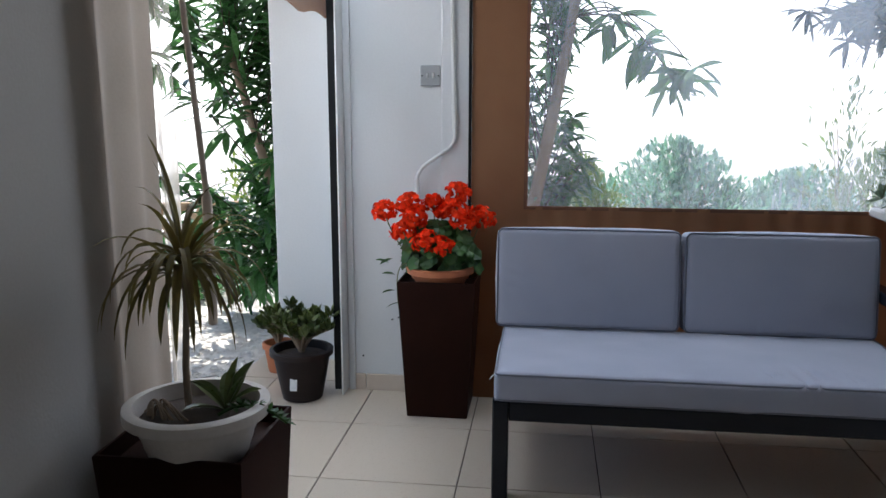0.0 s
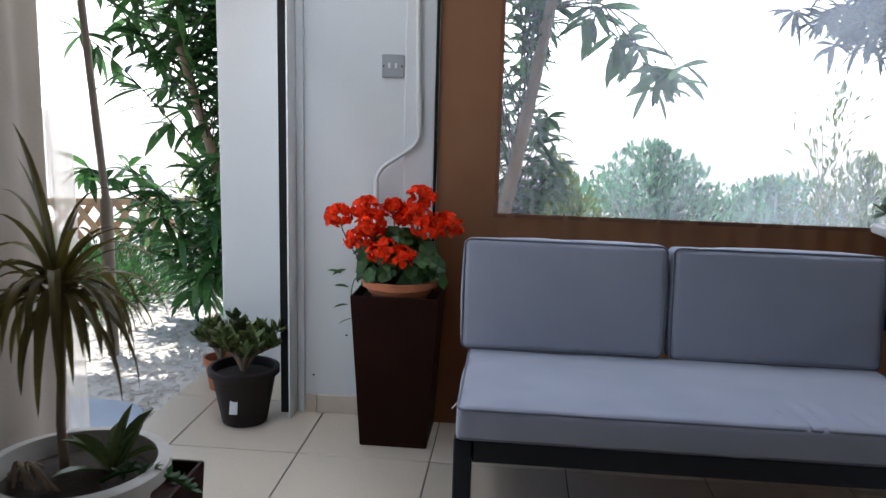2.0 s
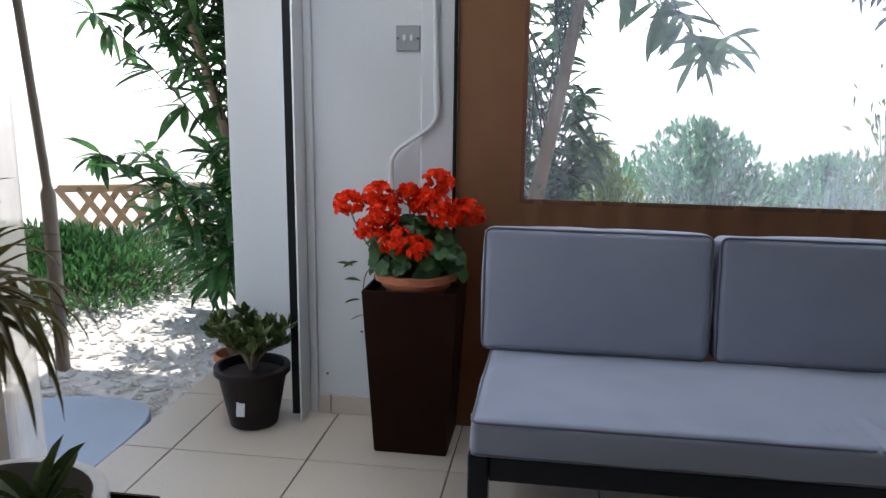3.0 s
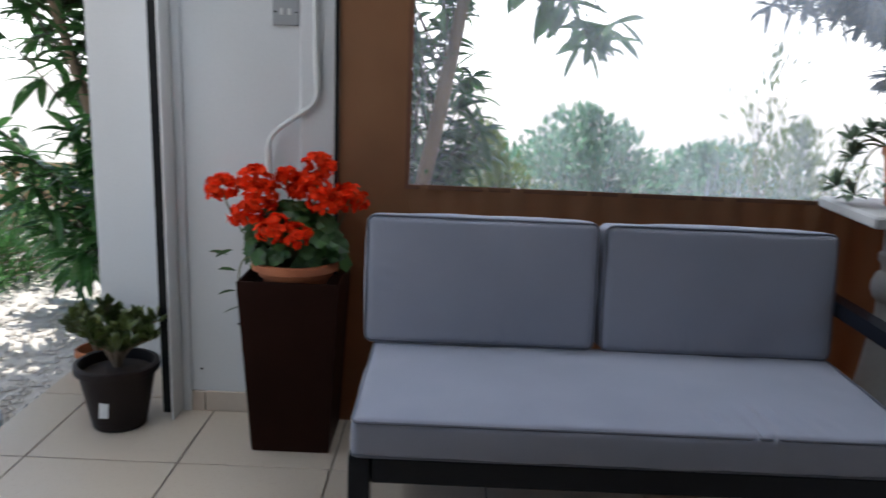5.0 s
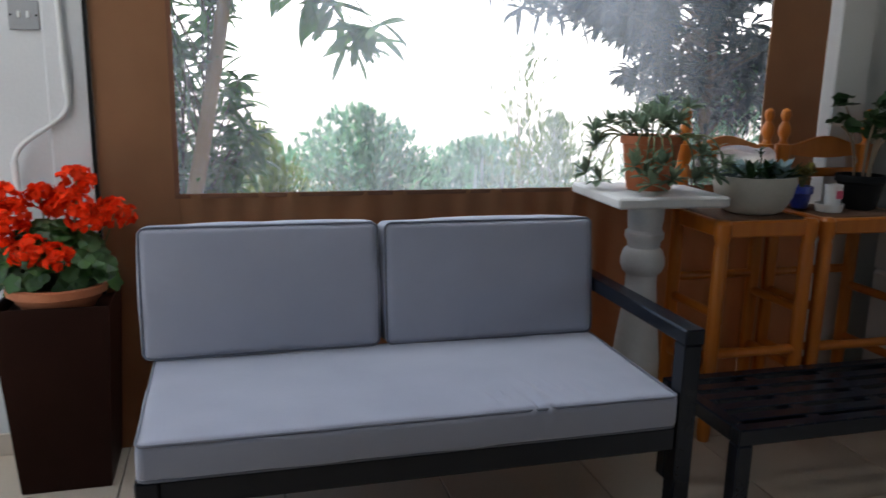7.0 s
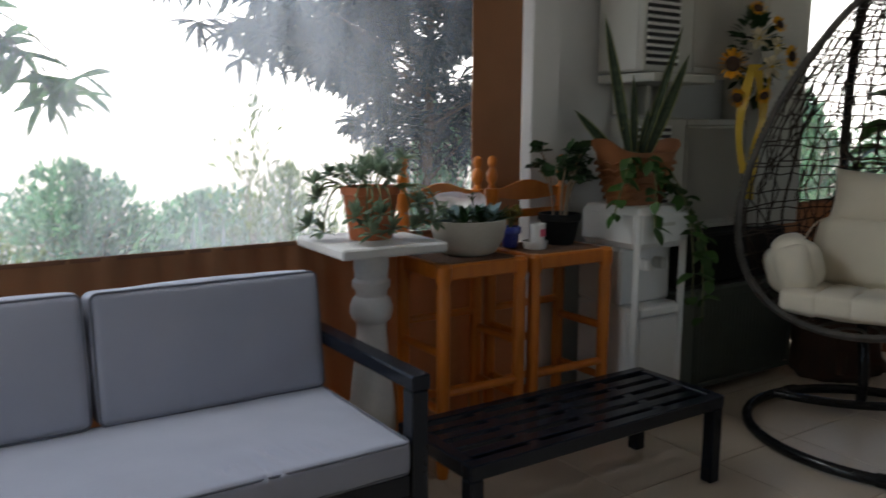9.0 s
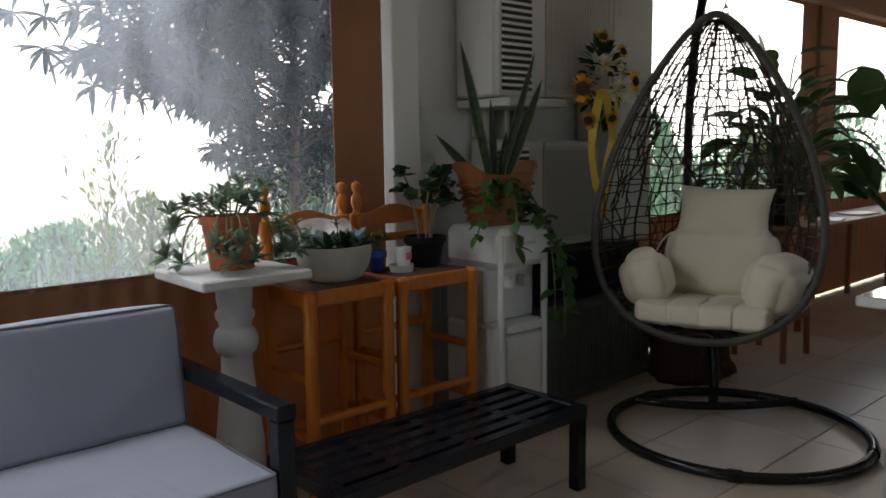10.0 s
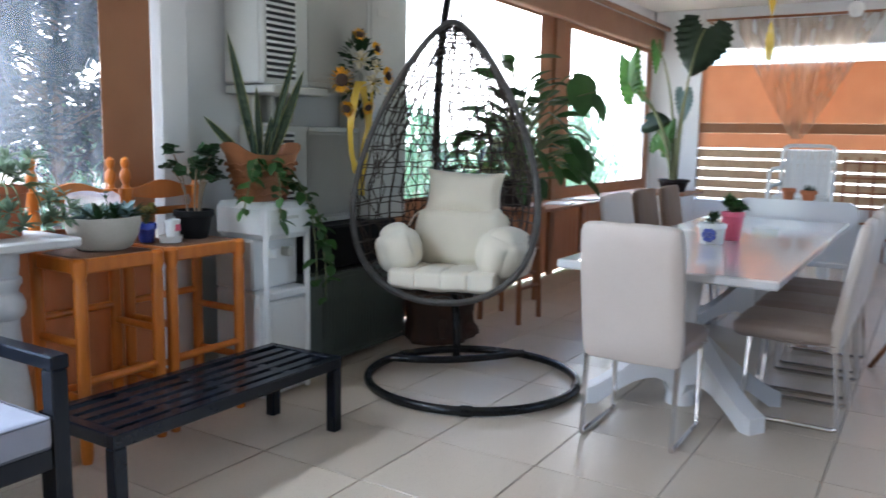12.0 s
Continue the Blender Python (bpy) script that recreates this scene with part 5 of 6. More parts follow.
for i in range(7):
    a = i % 2 * 90
    z = 1.90 + i * 0.052
    pts = [Vector((0.013 * math.cos(2 * math.pi * k / 12), 0, 0.032 * math.sin(2 * math.pi * k / 12))) for k in range(12)]
    rot = Matrix.Rotation(radians(a), 3, "Z")
    c = to_egg((3.54, 2.47, z))
    part("chain_link", Geo().tube([c + rot @ p for p in pts], 0.004, 6, True), M["chrome"], egg)
for k in (12, 34, 47):
    part("ring_clamp", Geo().tube([ring[k], ring[k + 1]], 0.028, 10), M["steel"], egg)

bask = thing("tree_stump", "dark gnarled wooden stump on the floor behind the egg chair", "stump", (4.27, 3.02, 0))
g = Geo()
vs, fs, n = [], [], 40
prof = [(0.25, 0.0), (0.27, 0.03), (0.24, 0.10), (0.25, 0.18), (0.28, 0.26), (0.30, 0.32), (0.27, 0.36), (0.15, 0.35), (0.02, 0.33)]
for r, z in prof:
    for j in range(n):
        t = 2 * math.pi * j / n
        rr = r * (1 + 0.22 * noise.noise(Vector((math.cos(t) * 1.7, math.sin(t) * 1.7, z * 5))) + 0.08 * noise.noise(Vector((math.cos(t) * 6, math.sin(t) * 6, z * 14))))
        vs.append((rr * math.cos(t), 0.8 * rr * math.sin(t), max(0.0, z + (0.05 * noise.noise(Vector((math.cos(t) * 3, math.sin(t) * 3, 9))) if z > 0.05 else 0))))
for k in range(len(prof) - 1):
    fs += [(k * n + j, k * n + (j + 1) % n, (k + 1) * n + (j + 1) % n, (k + 1) * n + j) for j in range(n)]
part("wood", g.add(vs, fs + [tuple(range(n))[::-1], tuple(range((len(prof) - 1) * n, len(prof) * n))]), M["stump"], bask)
for a, z0, L in ((-2.4, 0.12, 0.20), (-1.2, 0.05, 0.16), (-0.4, 0.20, 0.14), (-1.9, 0.26, 0.12)):
    d = Vector((math.cos(a), 0.8 * math.sin(a), 0))
    part("root", Geo().tube(bezier(d * 0.18 + Z * z0, d * 0.28 + Z * (z0 + 0.06), d * (0.20 + L * 0.6) + Z * max(0.03, z0 - 0.06), 7), 0.045, 8, r2=0.02), M["stump"], bask)

# ---- tall stool with a large leafy plant ----
stl = thing("plant_stool", "brown wooden bar stool carrying a large plant", "stool", (5.05, 2.90, 0))
for x in (-0.15, 0.15):
    for y in (-0.14, 0.14):
        part("leg", Geo().tube([(x * 1.12, y * 1.12, 0), (x, y, 0.78)], 0.020, 8), M["wood2"], stl)
    part("stretcher", Geo().tube([(x * 1.07, -0.15, 0.33), (x * 1.07, 0.15, 0.33)], 0.012, 8), M["wood2"], stl)
for y, z in ((-0.15, 0.25), (0.15, 0.25), (-0.145, 0.52)):
    part("stretcher", Geo().tube([(-0.165, y, z), (0.165, y, z)], 0.012, 8), M["wood2"], stl)
part("seat", Geo().soft((0, 0, 0.80), (0.38, 0.36, 0.05), 0.018, 0.003, 8), M["wood2"], stl)


def big_plant(name, at, label, pot_mat, pot_r, pot_h, leaves, leafmat, stalk=0.006):
    """A potted plant whose large leaves are parts, each on its own stalk."""
    t = thing(name, label, "potted plant", at)
    pot(t, pot_r * 0.75, pot_r, pot_h, pot_mat, 0.012)
    for tip, d, L, W, *tw in leaves:
        tip = Vector(tip)
        lf = part("leaf", Geo().leaf(tip, d, L, W, rnd(0.15, 0.5), 7, tw[0] if tw else rnd(-0.7, 0.7), 0.12, 0.40), leafmat, t)
        part("stalk", Geo().tube(bezier((rnd(-0.02, 0.02), rnd(-0.02, 0.02), pot_h - 0.03), (tip[0] * 0.35, tip[1] * 0.35, max(tip[2], pot_h) * 0.95), tip, 7), stalk, 6), M["stem"], lf)
    return t


lv = []
for i in range(120):
    a = rnd(0, 2 * math.pi)
    r = 0.05 + 0.46 * R.random() ** 0.7
    h = 0.98 - 1.15 * r + rnd(-0.30, 0.14)
    lv.append(((r * math.cos(a), min(0.36, r * math.sin(a)), max(0.22, h)), (math.cos(a), 0.9 * math.sin(a) - 0.1, 0.9 - 3.4 * r + rnd(-0.3, 0.3)), rnd(0.17, 0.27), rnd(0.065, 0.105)))
lv += [((0.0, -0.44, 0.93), (0.1, -0.25, -1), 0.30, 0.21, 1.5), ((0.02, -0.06, 1.03), (0.1, -1, 0.15), 0.24, 0.14, 0.3), ((0.0, 0.14, 1.0), (0.1, 0.2, 1), 0.20, 0.09, 1.2), ((0.02, -0.52, 0.42), (0.0, -0.1, -1), 0.24, 0.085, 1.4), ((0.0, -0.56, 0.80), (0, -0.4, -0.8), 0.22, 0.08, 1.2), ((0.0, -0.40, 0.50), (0.0, -0.5, -0.6), 0.24, 0.09, 1.0)]
big_plant("peace_lily", (5.05, 2.88, 0.826), "large green peace lily in a dark pot on a bar stool", M["brownpot"], 0.14, 0.20, lv, M["leaflily"])


def scalloped_leaf(base, along, facing, L, W):
    """A large arrow-shaped leaf: back lobes with a notch, ribs and a scalloped margin."""
    base, along = Vector(base), Vector(along).normalized()
    facing = (Vector(facing) - along * along.dot(Vector(facing))).normalized()
    side = along.cross(facing)
    ns, nv = 36, 16
    vs, fs = [], []
    for i in range(ns + 1):
        u = i / ns
        half = W / 2 * max(0.02, math.sin(math.pi * (0.16 + 0.84 * u) ** 0.72)) ** 0.75 * (1 + 0.07 * math.cos(u * 52))
        for j in range(nv + 1):
            v = 2 * j / nv - 1
            ripple = 0.012 * math.cos(u * 52 - abs(v) * 8) * abs(v)
            bend = -0.22 * L * (u - 0.2) ** 2 - 0.16 * W * abs(v) ** 1.6
            vs.append(base + along * (L * (u - 0.22) + 0.05 * L * abs(v) * (0.5 - u)) + side * half * v + facing * (ripple + bend))
    for i in range(ns):
        for j in range(nv):
            if i / ns < 0.22 and abs(2 * (j + 0.5) / nv - 1) < 0.42 * (1 - i / ns / 0.22):
                continue
            a = i * (nv + 1) + j
            fs.append((a, a + 1, a + nv + 2, a + nv + 1))
    return Geo().add(vs, fs)


alo = thing("alocasia", "tall alocasia with scalloped arrow-shaped leaves in the room corner", "potted plant", (9.0, 2.86, 0.7465))
pot(alo, 0.13, 0.17, 0.14, M["brownpot"], 0.012)
# leafshade paints the backlit silhouette, leafblue a blue sheen, on green leaves
for at, along, facing, L, W, m in (((0.1, -0.22, 1.80), (-0.1, 0.22, -1), (-1, -0.25, 0.1), 0.66, 0.62, "leafshade"), ((0.1, -0.05, 1.10), (-0.1, -0.1, -1), (-1, -0.9, 0.2), 0.42, 0.22, "leafblue"), ((-0.3, 0.40, 1.10), (-0.15, 0.25, 1), (-0.8, -0.7, 0.2), 0.60, 0.30, "alocasia"), ((-0.35, 0.46, 1.20), (-0.2, -0.1, 1), (-1, 0.4, 0.2), 0.50, 0.26, "alocasia"),
                                 ((0.05, 0.36, 0.80), (-0.3, -0.9, 0.1), (-1, 0.2, 0.6), 0.36, 0.30, "leafshade"), ((0.05, 0.20, 0.48), (-0.2, -0.3, 0.9), (-1, -0.2, 0.3), 0.42, 0.26, "alocasia"), ((0.1, 0.30, 1.64), (0.0, -0.1, -1), (-0.8, -0.9, 0.1), 0.40, 0.14, "alocasia"), ((0.0, 0.10, 0.62), (-0.3, -0.3, 0.9), (-1, 0.1, 0.3), 0.28, 0.16, "alocasia")):
    lf = part("leaf", scalloped_leaf(at, along, facing, L, W), M[m], alo)
    part("stalk", Geo().tube(bezier((rnd(-0.03, 0.03), rnd(-0.03, 0.03), 0.10), (at[0] * 0.2, at[1] * 0.2, at[2] * 0.8), at, 9), 0.020, 7, r2=0.009), M["stem"], lf)

# ---- dining table and chairs ----
dt = thing("dining_table", "long white gloss dining table on splayed feet", "dining table", (0, 0, 0))
part("tabletop", slab((3.34, 0.82, 0.708), (6.30, 1.80, 0.75), 0.008), M["gloss"], dt)
for cx in (3.86, 5.75):
    cg = Geo().lathe([(0.075, 0.0), (0.08, 0.01), (0.062, 0.12), (0.055, 0.4), (0.075, 0.62), (0.15, 0.707)], (cx, 1.32, 0), 28)
    part("column", cg, M["gloss"], dt)
    for sx in (-1, 1):
        for sy in (-1, 1):
            vs, fs = [], []
            d = Vector((sx * 0.62, sy, 0)).normalized()
            pv = Vector((-d[1], d[0], 0)) * 0.05
            for i in range(9):
                u = i / 8
                q = Vector((cx, 1.32, 0)) + d * (0.03 + 0.46 * u)
                top, bot = 0.36 * (1 - u) ** 1.3 + 0.075, max(0.0, 0.20 * (1 - u) ** 0.8 * math.sin(math.pi * min(1, u * 1.15)) ** 0.5 if u < 0.86 else 0.0)
                vs += [q - pv + Z * bot, q + pv + Z * bot, q + pv + Z * top, q - pv + Z * top]
            for i in range(8):
                a = 4 * i
                fs += [(a + j, a + (j + 1) % 4, a + 4 + (j + 1) % 4, a + 4 + j) for j in range(4)]
            fs += [(3, 2, 1, 0), (32, 33, 34, 35)]
            part("foot", Geo().add(vs, fs), M["gloss"], dt)


def dining_chair(at, turn, label, back_mat, seat_mat, group):
    c = thing("dining_chair", label, "dining chair", at, turn, group)
    tb = Matrix.Rotation(radians(9), 3, "X")
    part("backrest", Geo().soft((0, -0.005, 0.665), (0.43, 0.055, 0.60), 0.022, 0.010, 12, tb, seed=2, crease=0.004), back_mat, c)
    part("seat", Geo().soft((0, 0.25, 0.435), (0.43, 0.46, 0.075), 0.03, 0.012, 12, None, seed=6, crease=0.004), seat_mat, c)
    part("seam", Geo().tube([(-0.218, 0.03, 0.405), (-0.218, 0.44, 0.405), (-0.17, 0.482, 0.405), (0.17, 0.482, 0.405), (0.218, 0.44, 0.405), (0.218, 0.03, 0.405)], 0.004, 6), seat_mat, c)
    for sx in (-1, 1):
        x = sx * 0.20
        path = [(x, 0.035, 0.40), (x, 0.0, 0.03)] + bezier((x, 0.0, 0.03), (x, 0.0, 0.011), (x, 0.03, 0.011), 4) + [(x, 0.39, 0.011)] + bezier((x, 0.39, 0.011), (x, 0.42, 0.011), (x, 0.42, 0.03), 4) + [(x, 0.40, 0.40)]
        part("leg", Geo().tube(path, 0.0115, 8), M["chrome"], c, "bent chrome tube leg")
    part("cross_tube", Geo().tube([(-0.2, 0.40, 0.385), (0.2, 0.40, 0.385)], 0.010, 8), M["chrome"], c)


G1 = "chairs round the dining table"
dining_chair((3.135, 1.36, 0), -90, "taupe leatherette dining chair with chrome legs at the table's end", M["leather"], M["leatherdk"], G1)
dining_chair((4.02, 0.60, 0), 0, "taupe leatherette dining chair with chrome legs at the table's side", M["leather"], M["leatherdk"], G1)
dining_chair((5.12, 0.60, 0), 0, "taupe leatherette dining chair with chrome legs at the table's side", M["leather"], M["leatherdk"], G1)
dining_chair((4.56, 0.60, 0), 0, "taupe leatherette dining chair with chrome legs at the table's side", M["leather"], M["leatherdk"], G1)
for x, y in ((5.50, 2.03), (6.10, 2.03)):
    dining_chair((x, y, 0), 180, "tan leatherette dining chair on the window side of the table", M["tan"], M["tan"], G1)
dining_chair((4.90, 2.03, 0), 176, "beige leatherette dining chair on the window side of the table", M["leather"], M["tan"], G1)
st2 = thing("side_table", "long wooden side table under the windows with papers", "side table", (0, 0, 0))
part("top", slab((5.7, 2.98, 0.72), (8.6, 3.40, 0.745), 0.004), M["wood2"], st2)
part("end_top", slab((8.605, 2.62, 0.72), (9.4, 3.40, 0.745), 0.004), M["wood2"], st2)
for x in (5.75, 7.50, 9.33):
    for y in (3.02, 3.34):
        part("leg", slab((x, y, 0), (x + 0.04, y + 0.04, 0.719), 0.003), M["wood2"], st2)
for x, y, a in ((6.4, 3.12, 12), (7.1, 3.15, -8)):
    solid("paper_stack", Geo().box((x, y, 0.752), (0.30, 0.21, 0.012), 0.002, Matrix.Rotation(radians(a), 3, "Z")), M["white"], "stack of white papers on the side table", "paper")
wb = thing("white_bench", "white bench with a rounded backrest at the table's far end", "bench", (0, 0, 0))
left = [(0.77 + 0.09 * (1 - math.cos(math.pi / 2 * i / 8)), 0.80 + 0.09 * math.sin(math.pi / 2 * i / 8)) for i in range(9)]
outline = [(0.77, 0.44)] + left + [(2.40 - y, z) for y, z in reversed(left)] + [(1.63, 0.44)]
k = len(outline)
vs = [(6.40, y, z) for y, z in outline] + [(6.45, y, z) for y, z in outline]
part("backrest", Geo().add(vs, [tuple(range(k)), tuple(range(2 * k - 1, k - 1, -1))] + [(j, j + k, (j + 1) % k + k, (j + 1) % k) for j in range(k)]), M["gloss"], wb)
part("seat", slab((6.38, 0.77, 0.40), (6.84, 1.63, 0.439), 0.008), M["gloss"], wb)
for x in (6.41, 6.78):
    for y in (0.80, 1.55):
        part("leg", slab((x, y, 0), (x + 0.045, y + 0.045, 0.399), 0.004), M["gloss"], wb)


def plastic_chair(at, turn):
    c = thing("plastic_chair", "white moulded plastic garden chair in a stack", "chair", at, turn, "stacked plastic chairs")
    part("seat", Geo().soft((0, 0, 0.42), (0.44, 0.42, 0.03), 0.013, 0.0, 6), M["white"], c)
    for i in range(7):
        x = -0.165 + i * 0.055
        part("back_slat", Geo().box((x, -0.235, 0.63), (0.051, 0.012, 0.40), 0.004, Matrix.Rotation(radians(10), 3, "X")), M["white"], c)
    part("back_frame", Geo().tube([(-0.21, -0.19, 0.42), (-0.215, -0.25, 0.74)] + bezier((-0.215, -0.262, 0.80), (-0.21, -0.275, 0.86), (-0.14, -0.275, 0.86), 5) + bezier((0.14, -0.275, 0.86), (0.21, -0.275, 0.86), (0.215, -0.262, 0.80), 5) + [(0.215, -0.25, 0.74), (0.21, -0.19, 0.42)], 0.018, 8), M["white"], c)
    for sx in (-1, 1):
        part("armrest", Geo().tube([(sx * 0.215, -0.23, 0.66), (sx * 0.25, 0.0, 0.65), (sx * 0.25, 0.18, 0.63), (sx * 0.24, 0.21, 0.42)], 0.018, 8), M["white"], c)
        for y in (-0.2, 0.2):
            part("leg", Geo().tube([(sx * 0.20, y, 0.41), (sx * 0.245, y * 1.18, 0.0)], 0.022, 8, r2=0.016), M["white"], c)


for k in range(4):
    plastic_chair((7.45 + 0.012 * k, 1.31, 0.145 * k), 90)
cac = thing("cactus_pot", "small cactus in a terracotta pot on the bench back", "potted plant", (6.425, 1.12, 0.891))
pot(cac, 0.040, 0.055, 0.075, M["terra"], 0.006, 24)
g = Geo()
for i in range(40):
    g.leaf((rnd(-0.03, 0.03), rnd(-0.03, 0.03), 0.06), around(25, 90), rnd(0.04, 0.07), 0.010, 0.0, 2)
part("spikes", g, M["leafdark"], cac)
cac2 = thing("cactus_pot", "small terracotta pot with a dry plant on the bench back", "potted plant", (6.425, 1.26, 0.891))
pot(cac2, 0.035, 0.047, 0.085, M["terra"], 0.006, 24)
bw = thing("ceramic_pot", "white ceramic pot with a cobalt blue flower motif", "pot", (4.42, 1.345, 0.7505))
pot(bw, 0.062, 0.072, 0.115, M["white"], 0.004, 28)
g = Geo()
for k in range(7):
    t = 2 * math.pi * k / 7
    g.box((-0.0705, 0.026 * math.cos(t), 0.055 + 0.027 * math.sin(t)), (0.010, 0.026, 0.026), 0.003, Matrix.Rotation(t, 3, "X"))
g.box((-0.0695, 0, 0.055), (0.008, 0.022, 0.022), 0.004)
part("motif", g, M["blue"], bw, "cobalt blue painted flower")
trailing(bw, (0, 0, 0.09), 6, 0.07, M["leafdark"], 0.03, 0.012, 0.0, 0.06, 4, (45, 88))
pk = thing("pink_pot", "tall pink glazed pot with a small succulent", "pot", (4.66, 1.29, 0.7505))
pot(pk, 0.045, 0.062, 0.165, M["pink"], 0.004, 28)
trailing(pk, (0, 0, 0.13), 8, 0.10, M["leaf"], 0.045, 0.02, 0.0, 0.10, 5, (20, 88))
gl = thing("glass_tray", "clear glass dish on the white table", "dish", (4.95, 1.16, 0.7505))
part("dish", Geo().lathe([(0.07, 0), (0.075, 0.006), (0.085, 0.06), (0.080, 0.06), (0.068, 0.012), (0.001, 0.010)], n=28), M["glass"], gl)

# slatted brown chair at the garden side of the table
rc = thing("folding_chair", "brown wooden folding chair with slatted back", "chair", (5.25, 0.18, 0), -20)
for sx in (-1, 1):
    part("leg", Geo().tube([(sx * 0.21, 0.32, 0), (sx * 0.21, -0.18, 0.86)], 0.014, 8), M["wood2"], rc)
    part("leg", Geo().tube([(sx * 0.18, -0.22, 0), (sx * 0.18, 0.22, 0.46)], 0.014, 8), M["wood2"], rc)
for i in range(6):
    part("seat_slat", slab((-0.2, -0.18 + i * 0.07, 0.455), (0.2, -0.125 + i * 0.07, 0.47), 0.003), M["wood2"], rc)
for i in range(4):
    z = 0.56 + i * 0.08
    y = 0.32 - 0.5 * z / 0.86
    part("back_slat", slab((-0.2, y - 0.008, z), (0.2, y + 0.008, z + 0.05), 0.003), M["wood2"], rc)

# ---- far end wall ----
w4 = thing("window_4", "far screens: tan cloth panels over wooden slats and a clear strip", "window", kind="structure")


def panel(y0, y1, z0, z1, material, name, x=EAST + 0.05, th=0.006, label=""):
    return part(name, slab((x, y0, z0), (x + th, y1, z1), 0.001), material, w4, label)


for y0, y1 in ((-1.6, -0.10), (-0.0995, 1.40), (1.4005, 2.90)):
    panel(y0, y1, 1.55, 2.25, M["orange"], "cloth_panel")
    panel(y0, y1, 1.43, 1.549, M["fabric"], "cloth_band", label="darker brown band")
    panel(y0, y1, 1.25, 1.429, M["orange"], "cloth_panel")
    p = panel(y0, y1, 2.25, 2.44, M["pvc2"], "pane", EAST + 0.052, 0.003)
    p.visible_shadow = False
for i in range(5):
    z = 0.63 + i * 0.125
    for y0, y1 in ((-1.6, 0.62), (0.68, 2.90)):
        panel(y0, y1, z, z + 0.098, M["trellis"], "slat", EAST + 0.03, 0.02)
sc = thing("sheer_curtain", "sheer white curtain tied into a point", "curtain", (0, 0, 0))
vs, fs = [], []
nz, ny = 22, 60
for i in range(nz + 1):
    u = i / nz
    half = 0.76 * (1 - u) ** 0.9 + 0.05
    z = 2.71 - 1.37 * u
    for j in range(ny + 1):
        v = 2 * j / ny - 1
        vs.append((EAST - 0.12 + 0.02 * math.sin(v * 46) * (1 - 0.5 * u), 1.74 + half * v, z + 0.03 + 0.03 * v * v * (1 - u)))
for i in range(nz):
    for j in range(ny):
        a = i * (ny + 1) + j
        fs.append((a, a + 1, a + ny + 2, a + ny + 1))
part("drape", Geo().add(vs, fs), M["sheer"], sc)
part("rod", Geo().tube([(EAST - 0.10, -1.6, 2.77), (EAST - 0.10, 2.85, 2.77)], 0.016, 10), M["wood2"], sc, "brown curtain rod")
for y in (-1.5, 0.6, 2.78):
    part("bracket", slab((EAST - 0.115, y, 2.73), (EAST - 0.001, y + 0.03, 2.753), 0.003), M["wood2"], sc)
gs = thing("gold_streamer", "gold foil streamer hanging from the ceiling", "decoration", (6.0, 1.40, CEIL))
vs, fs = [], []
for i in range(21):
    u = i / 20
    a = u * 9
    vs += [(0.03 * math.cos(a), 0.03 * math.sin(a), -1.03 * u), (-0.03 * math.cos(a), -0.03 * math.sin(a), -1.03 * u)]
part("foil", Geo().add(vs, [(2 * i, 2 * i + 1, 2 * i + 3, 2 * i + 2) for i in range(20)]), M["gold"], gs)
pd = thing("pendant_lamp", "small bare globe lamp hanging unlit from the ceiling", "lamp", (7.2, 0.98, CEIL))
part("cord", Geo().tube([(0, 0, 0), (0, 0, -0.42)], 0.005, 6), M["steel"], pd)
part("socket", Geo().lathe([(0.02, -0.47), (0.024, -0.45), (0.02, -0.41), (0.006, -0.40)], n=16), M["steel"], pd)
part("globe", Geo().lathe([(0.001, -0.60), (0.035, -0.59), (0.055, -0.56), (0.062, -0.53), (0.05, -0.495), (0.024, -0.472)], n=24), M["bulb"], pd)
tr2 = thing("trellis_rack", "brown lattice rack against the far slats", "rack", (0, 0, 0))
for i in range(6):
    part("upright", slab((EAST - 0.09, 0.45 + i * 0.15, 0.0), (EAST - 0.075, 0.475 + i * 0.15, 1.18), 0.002), M["wood2"], tr2)
for i in range(6):
    part("cross_slat", slab((EAST - 0.105, 0.44, 0.25 + i * 0.17), (EAST - 0.0905, 1.24, 0.275 + i * 0.17), 0.002), M["wood2"], tr2)

# ---- garden ----
slb = Geo()
k = 40
pts = []
for i in range(k):
    t = 2 * math.pi * i / k
    ca, sa = math.cos(t), math.sin(t)
    pts.append((-1.80 + 0.31 * math.copysign(abs(ca) ** 0.6, ca), 3.00 + 0.52 * math.copysign(abs(sa) ** 0.6, sa)))
vs = [(x, y, -0.06) for x, y in pts] + [(x, y, -0.018) for x, y in pts] + [(-1.80 + (x + 1.80) * 0.985, 3.0 + (y - 3.0) * 0.985, -0.012) for x, y in pts]
slb.add(vs, [(i, (i + 1) % k, (i + 1) % k + k, i + k) for i in range(k)] + [(i + k, (i + 1) % k + k, (i + 1) % k + 2 * k, i + 2 * k) for i in range(k)] + [tuple(range(2 * k, 3 * k))])
solid("stepping_slab", slb, M["slab"], "rounded concrete step in the gravel, blue sky-lit shade put into its grey", "paving slab")
peb = Geo()
oct_v = [(1, 0, 0), (-1, 0, 0), (0, 1, 0), (0, -1, 0), (0, 0, 1), (0, 0, -1)]
ico = [(0.7, 0.7, 0.25), (-0.7, 0.7, 0.25), (-0.7, -0.7, 0.25), (0.7, -0.7, 0.25)]
